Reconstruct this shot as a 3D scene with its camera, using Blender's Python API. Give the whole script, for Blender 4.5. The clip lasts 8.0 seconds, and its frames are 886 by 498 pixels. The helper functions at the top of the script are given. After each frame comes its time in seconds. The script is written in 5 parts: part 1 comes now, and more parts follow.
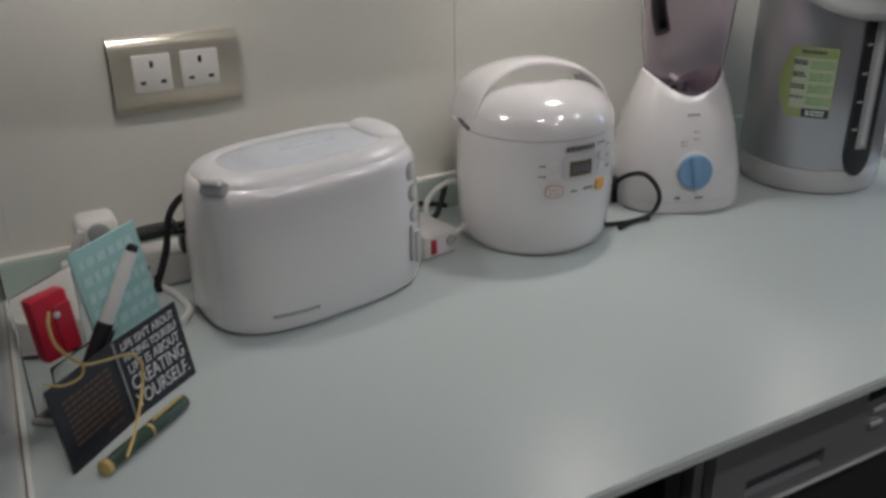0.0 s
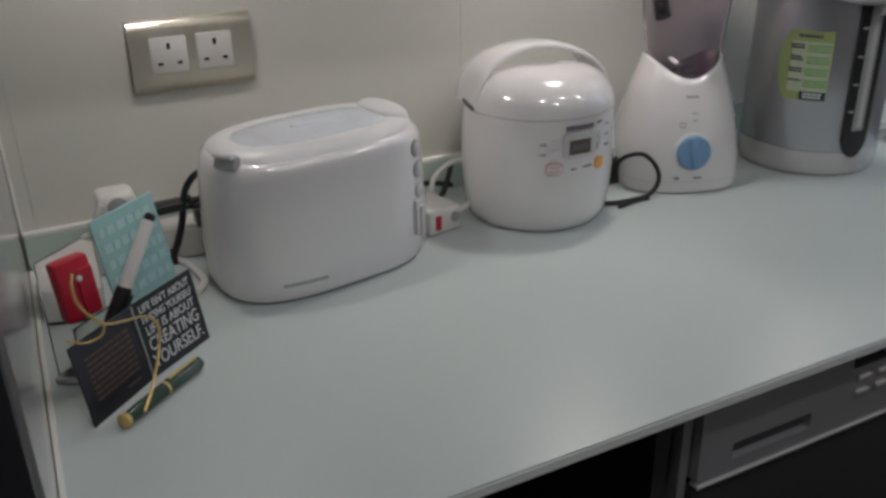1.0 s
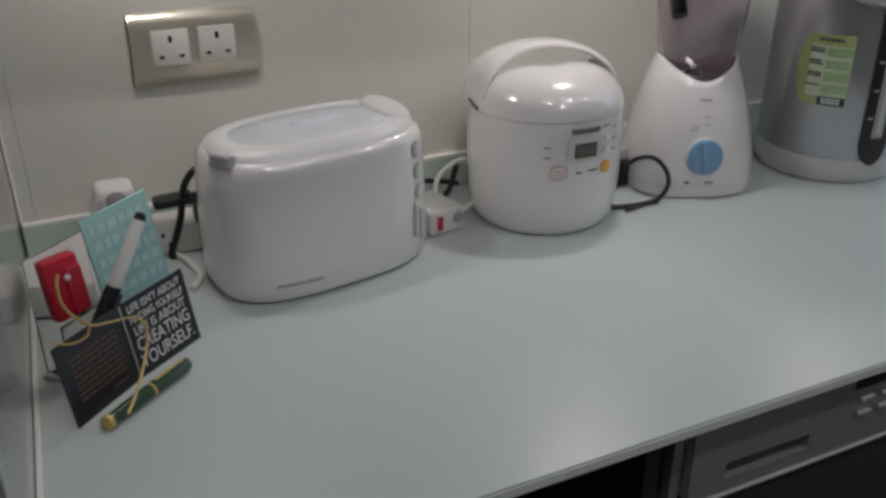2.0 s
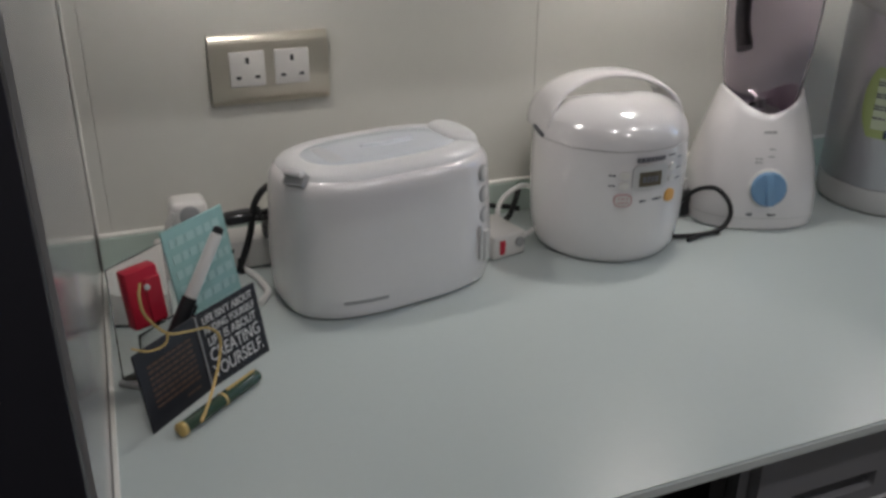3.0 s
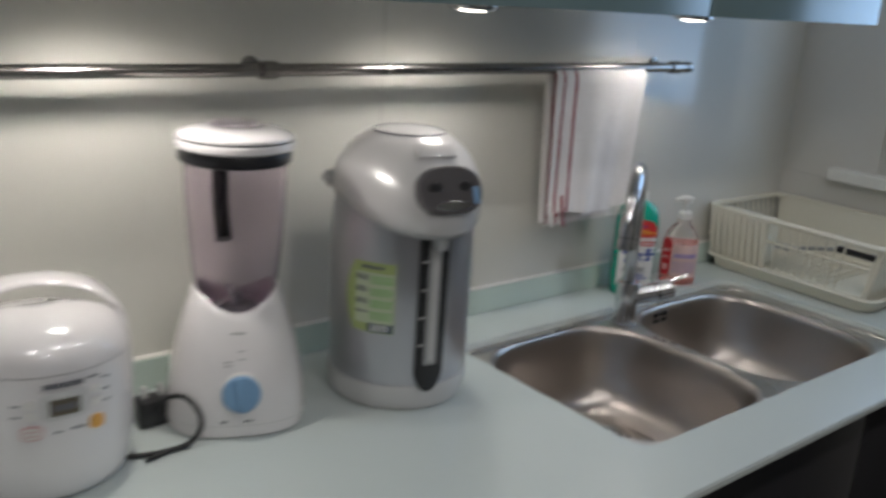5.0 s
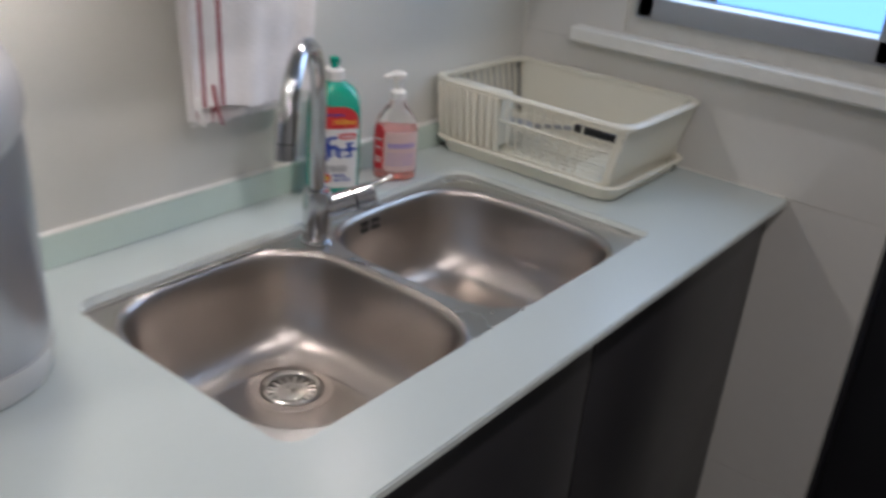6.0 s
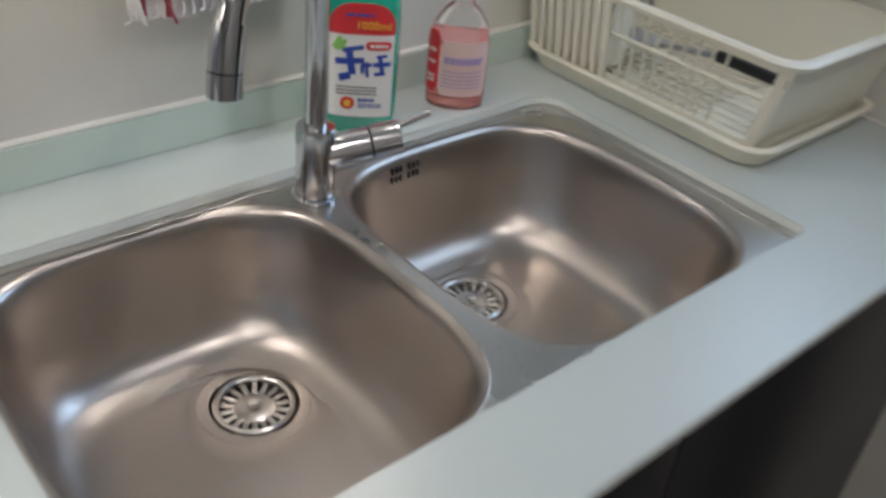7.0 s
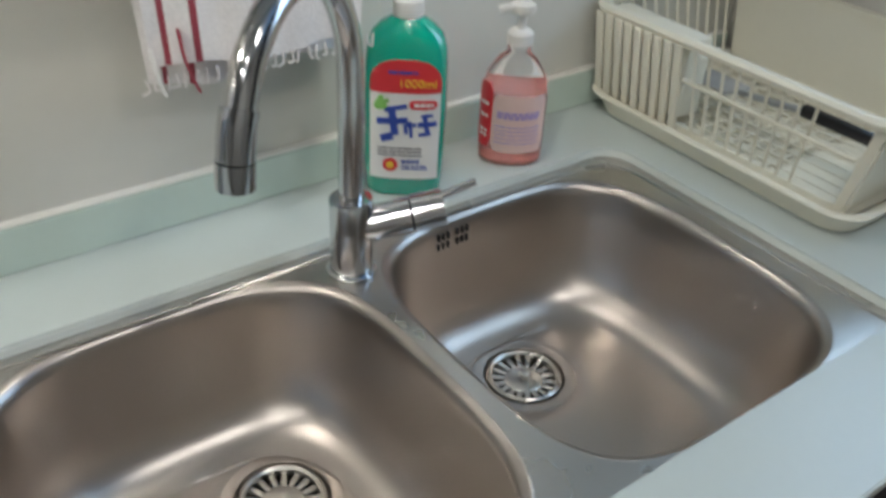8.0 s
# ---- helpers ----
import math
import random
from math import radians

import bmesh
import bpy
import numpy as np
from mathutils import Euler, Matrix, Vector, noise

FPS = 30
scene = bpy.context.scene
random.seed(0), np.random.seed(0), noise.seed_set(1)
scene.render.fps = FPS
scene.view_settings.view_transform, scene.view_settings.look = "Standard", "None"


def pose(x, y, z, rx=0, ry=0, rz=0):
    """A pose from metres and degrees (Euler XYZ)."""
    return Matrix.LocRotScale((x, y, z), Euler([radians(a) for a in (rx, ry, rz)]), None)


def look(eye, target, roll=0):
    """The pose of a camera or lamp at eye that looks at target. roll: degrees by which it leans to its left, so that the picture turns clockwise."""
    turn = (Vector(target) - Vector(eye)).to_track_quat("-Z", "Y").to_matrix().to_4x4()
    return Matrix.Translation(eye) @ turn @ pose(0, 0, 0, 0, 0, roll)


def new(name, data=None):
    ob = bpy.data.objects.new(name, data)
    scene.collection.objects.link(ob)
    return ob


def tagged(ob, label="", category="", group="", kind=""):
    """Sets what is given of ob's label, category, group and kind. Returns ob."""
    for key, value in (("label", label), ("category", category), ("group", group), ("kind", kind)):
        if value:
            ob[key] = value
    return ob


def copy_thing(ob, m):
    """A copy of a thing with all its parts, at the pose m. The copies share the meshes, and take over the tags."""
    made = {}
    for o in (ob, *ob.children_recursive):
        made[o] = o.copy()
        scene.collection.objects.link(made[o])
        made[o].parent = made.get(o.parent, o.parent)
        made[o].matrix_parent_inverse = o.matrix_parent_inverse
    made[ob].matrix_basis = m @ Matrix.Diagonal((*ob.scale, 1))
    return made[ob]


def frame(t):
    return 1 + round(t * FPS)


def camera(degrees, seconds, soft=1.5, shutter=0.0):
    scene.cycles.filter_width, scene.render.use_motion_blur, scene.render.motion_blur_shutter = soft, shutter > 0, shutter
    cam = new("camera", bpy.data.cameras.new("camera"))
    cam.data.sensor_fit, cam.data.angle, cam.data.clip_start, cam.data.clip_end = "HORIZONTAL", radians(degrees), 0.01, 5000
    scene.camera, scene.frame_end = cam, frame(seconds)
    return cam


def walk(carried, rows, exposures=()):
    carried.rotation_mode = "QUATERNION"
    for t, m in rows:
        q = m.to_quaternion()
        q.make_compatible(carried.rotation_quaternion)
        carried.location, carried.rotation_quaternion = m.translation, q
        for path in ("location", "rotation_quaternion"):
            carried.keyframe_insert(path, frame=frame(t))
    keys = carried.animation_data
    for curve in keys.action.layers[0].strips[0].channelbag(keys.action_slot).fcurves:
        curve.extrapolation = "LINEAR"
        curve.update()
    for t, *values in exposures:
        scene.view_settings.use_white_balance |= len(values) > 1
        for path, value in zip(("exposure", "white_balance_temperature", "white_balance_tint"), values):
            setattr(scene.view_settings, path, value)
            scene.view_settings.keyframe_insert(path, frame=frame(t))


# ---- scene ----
cam = camera(52.85, 8.0, soft=3.1, shutter=0.5)
PATH = [
    (0.0, (0.018, -1.057, 1.385), (0.873, 0.544, 0.544), -0.7),
    (0.5, (-0.019, -1.097, 1.386), (0.856, 0.48, 0.521), -0.6),
    (1.0, (0.008, -1.107, 1.38), (0.829, 0.507, 0.53), -1.0),
    (1.2, (0.038, -1.107, 1.393), (0.801, 0.509, 0.496), -0.7),
    (2.3, (0.051, -1.098, 1.399), (0.8, 0.532, 0.514), -0.0),
    (2.5, (0.044, -1.107, 1.397), (0.769, 0.554, 0.55), -0.4),
    (3.0, (0.018, -1.102, 1.398), (0.703, 0.582, 0.564), 0.3),
    (3.5, (0.041, -1.134, 1.418), (0.789, 0.53, 0.598), 0.9),
    (4.0, (0.099, -1.135, 1.484), (1.028, 0.479, 0.755), 1.2),
    (4.5, (0.159, -1.122, 1.474), (1.34, 0.354, 0.823), 1.9),
    (5.0, (0.398, -1.145, 1.479), (1.625, 0.328, 0.906), 4.0),
    (5.2, (0.497, -1.153, 1.482), (1.742, 0.28, 0.853), 4.4),
    (6.3, (0.927, -0.979, 1.438), (2.395, 0.022, 0.519), 5.8),
    (6.5, (0.996, -0.949, 1.418), (2.414, 0.055, 0.427), 6.1),
    (7.0, (1.216, -0.835, 1.388), (2.364, 0.353, 0.262), 6.4),
    (7.5, (1.353, -0.775, 1.395), (2.323, 0.481, 0.178), 3.1),
    (8.0, (1.309, -0.767, 1.403), (2.326, 0.533, 0.273), 3.5),
]
walk(cam, [(t, look(e, g, r)) for t, e, g, r in PATH], exposures=[(0.0, -0.33, 6430, 12), (2.5, -0.34, 6400, 12), (3.5, -0.3, 6430, 12), (4.0, -0.46, 6450, 11.5), (4.5, -0.46, 6480, 10.5), (5.0, -0.13, 6480, 10), (6.4, 0.34, 6600, 17), (7.0, 0.35, 6720, 12), (7.5, 0.37, 6700, 3), (8.0, 0.41, 6600, 6)])

# ---- light ----
world = bpy.data.worlds.new("world")
scene.world = world
world.use_nodes = True
sky = world.node_tree.nodes.new("ShaderNodeTexSky")
sky.sky_type, sky.sun_disc, sky.sun_elevation, sky.sun_rotation = "NISHITA", False, radians(35), radians(150)
world.node_tree.links.new(sky.outputs[0], world.node_tree.nodes["Background"].inputs[0])
world.node_tree.nodes["Background"].inputs[1].default_value = 0.1


def lamp(name, kind, m, energy, color, **more):
    data = bpy.data.lights.new(name, kind)
    data.energy, data.color = energy, color
    for key, value in more.items():
        if key == "size":
            data.size = value
        elif key == "size_y":
            data.shape, data.size_y = "RECTANGLE", value
        elif key == "soft":
            data.shadow_soft_size = value
        elif key == "cone":
            data.spot_size, data.spot_blend = radians(value[0]), value[1]
    ob = new(name, data)
    ob.matrix_world = m
    return ob


PUCKS = ((0.2, 2.0), (0.75, 3.6), (1.25, 2.5), (1.765, 1.5))
PUCK_Y, CAB_Z = -0.15, 1.462
for px, watts in PUCKS:
    lamp("puck_lamp", "SPOT", pose(px, PUCK_Y, CAB_Z - 0.024, 0, 0, 0), watts, (1.0, 0.955, 0.9), soft=0.02, cone=(160, 0.75))
CEILING_LAMPS = ((0.15, -1.25), (0.95, -1.25), (1.75, -1.25), (0.55, -2.0))
for px, py in CEILING_LAMPS:
    lamp("downlight_lamp", "AREA", pose(px, py, 2.425, 0, 0, 0), 3.4, (1.0, 0.97, 0.95), size=0.08)
lamp("window_light", "AREA", pose(2.46, -0.5, 1.5, 0, 90, 0), 2.5, (0.62, 0.8, 1.0), size=0.7, size_y=0.45)


# ---- materials ----
def mat(name, color, rough=0.5, metal=0.0, vary=0.06, scale=8.0, grain=0.02, bump=0.05, fine=120.0, coat=0.0, coat_rough=0.045, **more):
    """A surface with slow colour drift, roughness drift and fine relief."""
    m = bpy.data.materials.new(name)
    m.use_nodes = True
    nt = m.node_tree
    b = nt.nodes["Principled BSDF"]
    geo = nt.nodes.new("ShaderNodeTexCoord")
    big = nt.nodes.new("ShaderNodeTexNoise")
    big.inputs["Scale"].default_value, big.inputs["Detail"].default_value = scale, 4
    small = nt.nodes.new("ShaderNodeTexNoise")
    small.inputs["Scale"].default_value, small.inputs["Detail"].default_value = fine, 3
    nt.links.new(geo.outputs["Object"], big.inputs["Vector"])
    nt.links.new(geo.outputs["Object"], small.inputs["Vector"])
    ramp = nt.nodes.new("ShaderNodeMapRange")
    ramp.inputs["To Min"].default_value, ramp.inputs["To Max"].default_value = 1 - vary, 1 + vary
    nt.links.new(big.outputs["Fac"], ramp.inputs["Value"])
    fine_r = nt.nodes.new("ShaderNodeMapRange")
    fine_r.inputs["To Min"].default_value, fine_r.inputs["To Max"].default_value = 1 - grain, 1 + grain
    nt.links.new(small.outputs["Fac"], fine_r.inputs["Value"])
    mul = nt.nodes.new("ShaderNodeMath")
    mul.operation = "MULTIPLY"
    nt.links.new(ramp.outputs[0], mul.inputs[0])
    nt.links.new(fine_r.outputs[0], mul.inputs[1])
    mix = nt.nodes.new("ShaderNodeVectorMath")
    mix.operation = "SCALE"
    mix.inputs[0].default_value = color
    nt.links.new(mul.outputs[0], mix.inputs["Scale"])
    nt.links.new(mix.outputs[0], b.inputs["Base Color"])
    rr = nt.nodes.new("ShaderNodeMapRange")
    rr.inputs["To Min"].default_value, rr.inputs["To Max"].default_value = max(rough * 0.8, 0.02), min(rough * 1.25, 1)
    nt.links.new(big.outputs["Fac"], rr.inputs["Value"])
    nt.links.new(rr.outputs[0], b.inputs["Roughness"])
    b.inputs["Metallic"].default_value = metal
    b.inputs["Coat Weight"].default_value = coat
    b.inputs["Coat Roughness"].default_value = coat_rough
    b.inputs["Coat IOR"].default_value = 1.75
    if bump:
        bp = nt.nodes.new("ShaderNodeBump")
        bp.inputs["Strength"].default_value, bp.inputs["Distance"].default_value = bump, 0.001
        nt.links.new(small.outputs["Fac"], bp.inputs["Height"])
        nt.links.new(bp.outputs[0], b.inputs["Normal"])
    for key, value in more.items():
        if key == "ior":
            b.inputs["IOR"].default_value = value
        if key == "trans":
            b.inputs["Transmission Weight"].default_value = value
        if key == "sss":
            b.inputs["Subsurface Weight"].default_value = value
            b.inputs["Subsurface Radius"].default_value = (0.01, 0.01, 0.01)
        if key == "glow":
            b.inputs["Emission Color"].default_value = (*color, 1)
            b.inputs["Emission Strength"].default_value = value
        if key == "aniso":
            b.inputs["Anisotropic"].default_value = value
    return m


TILE = mat("wall_tile", (0.64, 0.63, 0.58), 0.12, vary=0.03, scale=2.5, bump=0.02, fine=60)
TILE_E = mat("side_tile", (0.66, 0.64, 0.595), 0.15, vary=0.04, scale=2.5, bump=0.02, fine=60)
GROUT = mat("grout", (0.6, 0.59, 0.545), 0.8, vary=0.1, scale=30)
SILICONE = mat("silicone", (0.8, 0.79, 0.74), 0.45, vary=0.08, scale=30)
PANEL = mat("side_panel", (0.31, 0.305, 0.302), 0.13, vary=0.05, scale=3)
TALL = mat("tall_laminate", (0.022, 0.021, 0.028), 0.35, vary=0.12, scale=4)
SEAM = mat("pale_seam", (0.5, 0.49, 0.48), 0.5)
PAINT = mat("paint", (0.6, 0.59, 0.56), 0.7, vary=0.04, scale=3)
FLOOR = mat("floor_tile", (0.09, 0.085, 0.08), 0.35, vary=0.15, scale=4)
GLASS_TOP = mat("back_painted_glass", (0.525, 0.58, 0.568), 0.32, vary=0.025, scale=3, bump=0.0)
GLASS_EDGE = mat("glass_edge", (0.76, 0.81, 0.78), 0.2, vary=0.08, scale=20)
GLASS_UP = mat("upstand_glass", (0.55, 0.65, 0.588), 0.12, vary=0.03, scale=4, bump=0.0, coat=0.4)
LAMINATE = mat("dark_laminate", (0.035, 0.034, 0.037), 0.32, vary=0.15, scale=5)
# near-black for dark boards, and for the shade inside cabinet voids
VOID = mat("dark_board_void", (0.012, 0.012, 0.016), 0.6, vary=0.2)
CAB = mat("cabinet_front", (0.2, 0.28, 0.29), 0.2, vary=0.04, scale=3)
CAB_UNDER = mat("cabinet_underside", (0.55, 0.55, 0.53), 0.4)
PLASTIC = mat("white_plastic", (0.775, 0.748, 0.748), 0.22, vary=0.025, scale=6, bump=0.0, coat=1.0, coat_rough=0.13)
PLASTIC_MATT = mat("matt_white_plastic", (0.72, 0.7, 0.67), 0.4, vary=0.04, scale=9)
PLASTIC_GREY = mat("grey_plastic", (0.36, 0.36, 0.36), 0.35)
COVER = mat("translucent_cover", (0.75, 0.745, 0.75), 0.3, vary=0.03, scale=6, bump=0.0, trans=0.1, ior=1.4, coat=0.3, coat_rough=0.3)
FROST = mat("frosted_cover", (0.68, 0.72, 0.77), 0.25, vary=0.05, scale=6, bump=0.0, trans=0.14, ior=1.3, coat=0.4, coat_rough=0.2)
BLACK = mat("black_plastic", (0.016, 0.016, 0.018), 0.3, vary=0.1)
CABLE = mat("black_cable", (0.012, 0.012, 0.013), 0.45, vary=0.1)
CABLE_W = mat("white_cable", (0.75, 0.74, 0.72), 0.4)
INK = mat("grey_print", (0.12, 0.12, 0.14), 0.5)
INK_PINK = mat("pink_print", (0.62, 0.4, 0.4), 0.5)
ORANGE = mat("orange_button", (0.8, 0.42, 0.1), 0.4)
LCD = mat("lcd", (0.12, 0.1, 0.07), 0.2, vary=0.2, scale=60)
BLUE_KNOB = mat("blue_knob", (0.2, 0.36, 0.56), 0.3, vary=0.06)
SMOKE = mat("smoky_jar", (0.925, 0.865, 0.92), 0.05, vary=0.04, bump=0.0, trans=1.0, ior=1.12)
CLEAR = mat("clear_plastic", (0.95, 0.95, 0.95), 0.05, vary=0.01, bump=0.0, trans=1.0, ior=1.2)
SILVER = mat("silver_paint", (0.5, 0.5, 0.53), 0.31, metal=0.9, vary=0.04, scale=4, bump=0.02, fine=400)
SILVER_LITE = mat("pale_silver_plastic", (0.6, 0.59, 0.585), 0.3, metal=0.15, vary=0.04, coat=0.7, coat_rough=0.12)
SMOKED = mat("smoked_panel", (0.15, 0.14, 0.145), 0.12, metal=0.3, vary=0.1, coat=1.0)
LABEL_G = mat("pale_green_label", (0.58, 0.65, 0.47), 0.45, vary=0.05)
LABEL_L = mat("lime_label", (0.42, 0.5, 0.2), 0.45, vary=0.08)
LABEL_D = mat("dark_label", (0.03, 0.05, 0.1), 0.4)
STEEL = mat("brushed_steel", (0.485, 0.443, 0.41), 0.32, metal=1.0, vary=0.05, scale=6, grain=0.05, bump=0.04, fine=500)
STEEL_DECK = mat("satin_steel", (0.58, 0.56, 0.53), 0.28, metal=1.0, vary=0.06, scale=8, grain=0.05, bump=0.05, fine=500)
MAROON = mat("maroon_cloth", (0.3, 0.04, 0.06), 0.8)
SATIN = mat("satin_chrome", (0.56, 0.565, 0.58), 0.13, metal=1.0, vary=0.04, bump=0.0)
CHROME = mat("chrome", (0.62, 0.62, 0.63), 0.13, metal=1.0, vary=0.02, bump=0.0)
RAIL = mat("rail_steel", (0.3, 0.285, 0.27), 0.25, metal=1.0, vary=0.05)
SOCKET = mat("champagne_metal", (0.6, 0.56, 0.47), 0.3, metal=0.7, vary=0.03, bump=0.03, fine=600)
TEAL = mat("teal_card", (0.34, 0.565, 0.545), 0.6, vary=0.1, scale=30)
TEAL_INK = mat("pale_teal_print", (0.46, 0.66, 0.635), 0.6)
CARD = mat("black_card", (0.015, 0.015, 0.02), 0.4, vary=0.2, scale=20)
CARD_INK = mat("white_print", (0.78, 0.77, 0.76), 0.5)
CARD_GOLD = mat("brown_print", (0.12, 0.07, 0.045), 0.5)
RED = mat("red_plastic", (0.52, 0.02, 0.045), 0.35, vary=0.08, scale=20)
GOLD = mat("gold_ribbon", (0.62, 0.44, 0.16), 0.35, metal=0.4, vary=0.1, scale=40)
PEN_GREEN = mat("green_pen", (0.03, 0.06, 0.035), 0.25, vary=0.1)
RED_LABEL = mat("red_label", (0.62, 0.03, 0.04), 0.4, vary=0.05)
WHITE_LABEL = mat("white_label", (0.78, 0.78, 0.76), 0.45, vary=0.03)
BLUE_INK = mat("blue_print", (0.03, 0.07, 0.36), 0.45)
YELLOW = mat("yellow_print", (0.8, 0.55, 0.05), 0.45)
LEAF = mat("leaf_print", (0.22, 0.5, 0.12), 0.45)
SOAP_G = mat("green_liquid", (0.0, 0.5, 0.34), 0.1, vary=0.05, scale=10, bump=0.0, coat=0.7, trans=0.35, sss=0.15)
SOAP_R = mat("pink_liquid", (1.0, 0.45, 0.4), 0.1, vary=0.05, scale=10, bump=0.0, coat=0.3, trans=0.72, ior=1.15)
PINK_LABEL = mat("pink_label", (0.74, 0.54, 0.5), 0.4, vary=0.06, scale=20)
LILAC = mat("lilac_print", (0.4, 0.3, 0.55), 0.45)
CREAM = mat("cream_plastic", (0.78, 0.75, 0.64), 0.32, vary=0.04, scale=10, bump=0.02, sss=0.1)
ALU = mat("window_aluminium", (0.42, 0.44, 0.47), 0.4, metal=0.6, vary=0.05)
PANE = mat("window_pane", (1, 1, 1), 0.02, vary=0.0, bump=0.0, trans=1.0, ior=1.02)
SKYBLUE = mat("daylight", (0.16, 0.42, 0.85), 1.0, vary=0.2, scale=2, glow=1.6)
DIFFUSER = mat("lamp_diffuser", (1.0, 0.94, 0.85), 0.5, glow=14.0)
AMBER = mat("amber_lamp", (1.0, 0.35, 0.05), 0.4, glow=0.7)
DW = mat("dishwasher_steel", (0.44, 0.44, 0.46), 0.42, metal=0.6, vary=0.05, bump=0.03, fine=500)


def towel_mat():
    m = mat("towel_cloth", (0.78, 0.75, 0.74), 0.9, vary=0.1, scale=22, grain=0.2, bump=0.6, fine=420)
    nt = m.node_tree
    b = nt.nodes["Principled BSDF"]
    old = b.inputs["Base Color"].links[0].from_socket
    co = nt.nodes.new("ShaderNodeTexCoord")
    sep = nt.nodes.new("ShaderNodeSeparateXYZ")
    nt.links.new(co.outputs["UV"], sep.inputs[0])
    total = None
    for at, half in ((0.075, 0.013), (0.2, 0.016)):
        cmp_ = nt.nodes.new("ShaderNodeMath")
        cmp_.operation = "COMPARE"
        cmp_.inputs[1].default_value, cmp_.inputs[2].default_value = at, half
        nt.links.new(sep.outputs[0], cmp_.inputs[0])
        if total:
            add = nt.nodes.new("ShaderNodeMath")
            add.operation = "MAXIMUM"
            nt.links.new(total, add.inputs[0])
            nt.links.new(cmp_.outputs[0], add.inputs[1])
            total = add.outputs[0]
        else:
            total = cmp_.outputs[0]
    mix = nt.nodes.new("ShaderNodeMix")
    mix.data_type = "RGBA"
    nt.links.new(total, mix.inputs["Factor"])
    nt.links.new(old, mix.inputs["A"])
    mix.inputs["B"].default_value = (0.3, 0.05, 0.07, 1)
    nt.links.new(mix.outputs["Result"], b.inputs["Base Color"])
    return m


TOWEL = towel_mat()


# ---- mesh helpers ----
def mesh_of(name, bm, material, smooth=True):
    bmesh.ops.recalc_face_normals(bm, faces=bm.faces)
    me = bpy.data.meshes.new(name)
    bm.to_mesh(me)
    bm.free()
    me.materials.append(material)
    if smooth:
        me.shade_smooth()
        me.set_sharp_from_angle(angle=radians(38))
    return me


def part(name, bm, material, parent=None, label="", smooth=True):
    ob = new(name, mesh_of(name, bm, material, smooth))
    ob.parent = parent
    return tagged(ob, label)


def thing(name, x, y, z, rz=0.0, label="", category="", group=""):
    ob = new(name)
    ob.empty_display_size = 0.02
    ob.matrix_world = pose(x, y, z, 0, 0, rz)
    return tagged(ob, label, category, group)


def box(x0, x1, y0, y1, z0, z1, bevel=0.0, seg=2, bm=None):
    own = bmesh.new()
    bmesh.ops.create_cube(own, size=1.0, matrix=Matrix.LocRotScale(((x0 + x1) / 2, (y0 + y1) / 2, (z0 + z1) / 2), None, (x1 - x0, y1 - y0, z1 - z0)))
    if bevel:
        bmesh.ops.bevel(own, geom=own.edges[:], offset=bevel, segments=seg, profile=0.5, affect="EDGES")
    if bm is None:
        return own
    return join(bm, own)


def join(bm, other):
    me = bpy.data.meshes.new("t")
    other.to_mesh(me)
    other.free()
    bm.from_mesh(me)
    bpy.data.meshes.remove(me)
    return bm


def ring(rx, ry, power=2.0, n=48, cx=0.0, cy=0.0):
    out = []
    for k in range(n):
        a = 2 * math.pi * k / n
        c, s = math.cos(a), math.sin(a)
        out.append((cx + rx * math.copysign(abs(c) ** (2 / power), c), cy + ry * math.copysign(abs(s) ** (2 / power), s)))
    return out


def loft(sections, n=48, cap=(True, True), bm=None):
    """sections: (z, rx, ry, power, cx, cy) from below upwards."""
    bm = bm or bmesh.new()
    rows = []
    for z, rx, ry, power, cx, cy in sections:
        rows.append([bm.verts.new((x, y, z)) for x, y in ring(rx, ry, power, n, cx, cy)])
    for a, b in zip(rows, rows[1:]):
        for k in range(n):
            bm.faces.new((a[k], a[(k + 1) % n], b[(k + 1) % n], b[k]))
    if cap[0]:
        bm.faces.new(rows[0][::-1])
    if cap[1]:
        bm.faces.new(rows[-1])
    return bm


def lathe(profile, n=40, cap=(True, True), bm=None):
    return loft([(z, r, r, 2.0, 0, 0) for r, z in profile], n, cap, bm)


def smooth_line(points, steps=8):
    """A Catmull-Rom line through the points."""
    p = [Vector(q) for q in points]
    p = [2 * p[0] - p[1]] + p + [2 * p[-1] - p[-2]]
    out = []
    for a, b, c, d in zip(p, p[1:], p[2:], p[3:]):
        for k in range(steps):
            t = k / steps
            out.append(0.5 * (2 * b + (c - a) * t + (2 * a - 5 * b + 4 * c - d) * t * t + (3 * b - a - 3 * c + d) * t**3))
    out.append(p[-2])
    return out


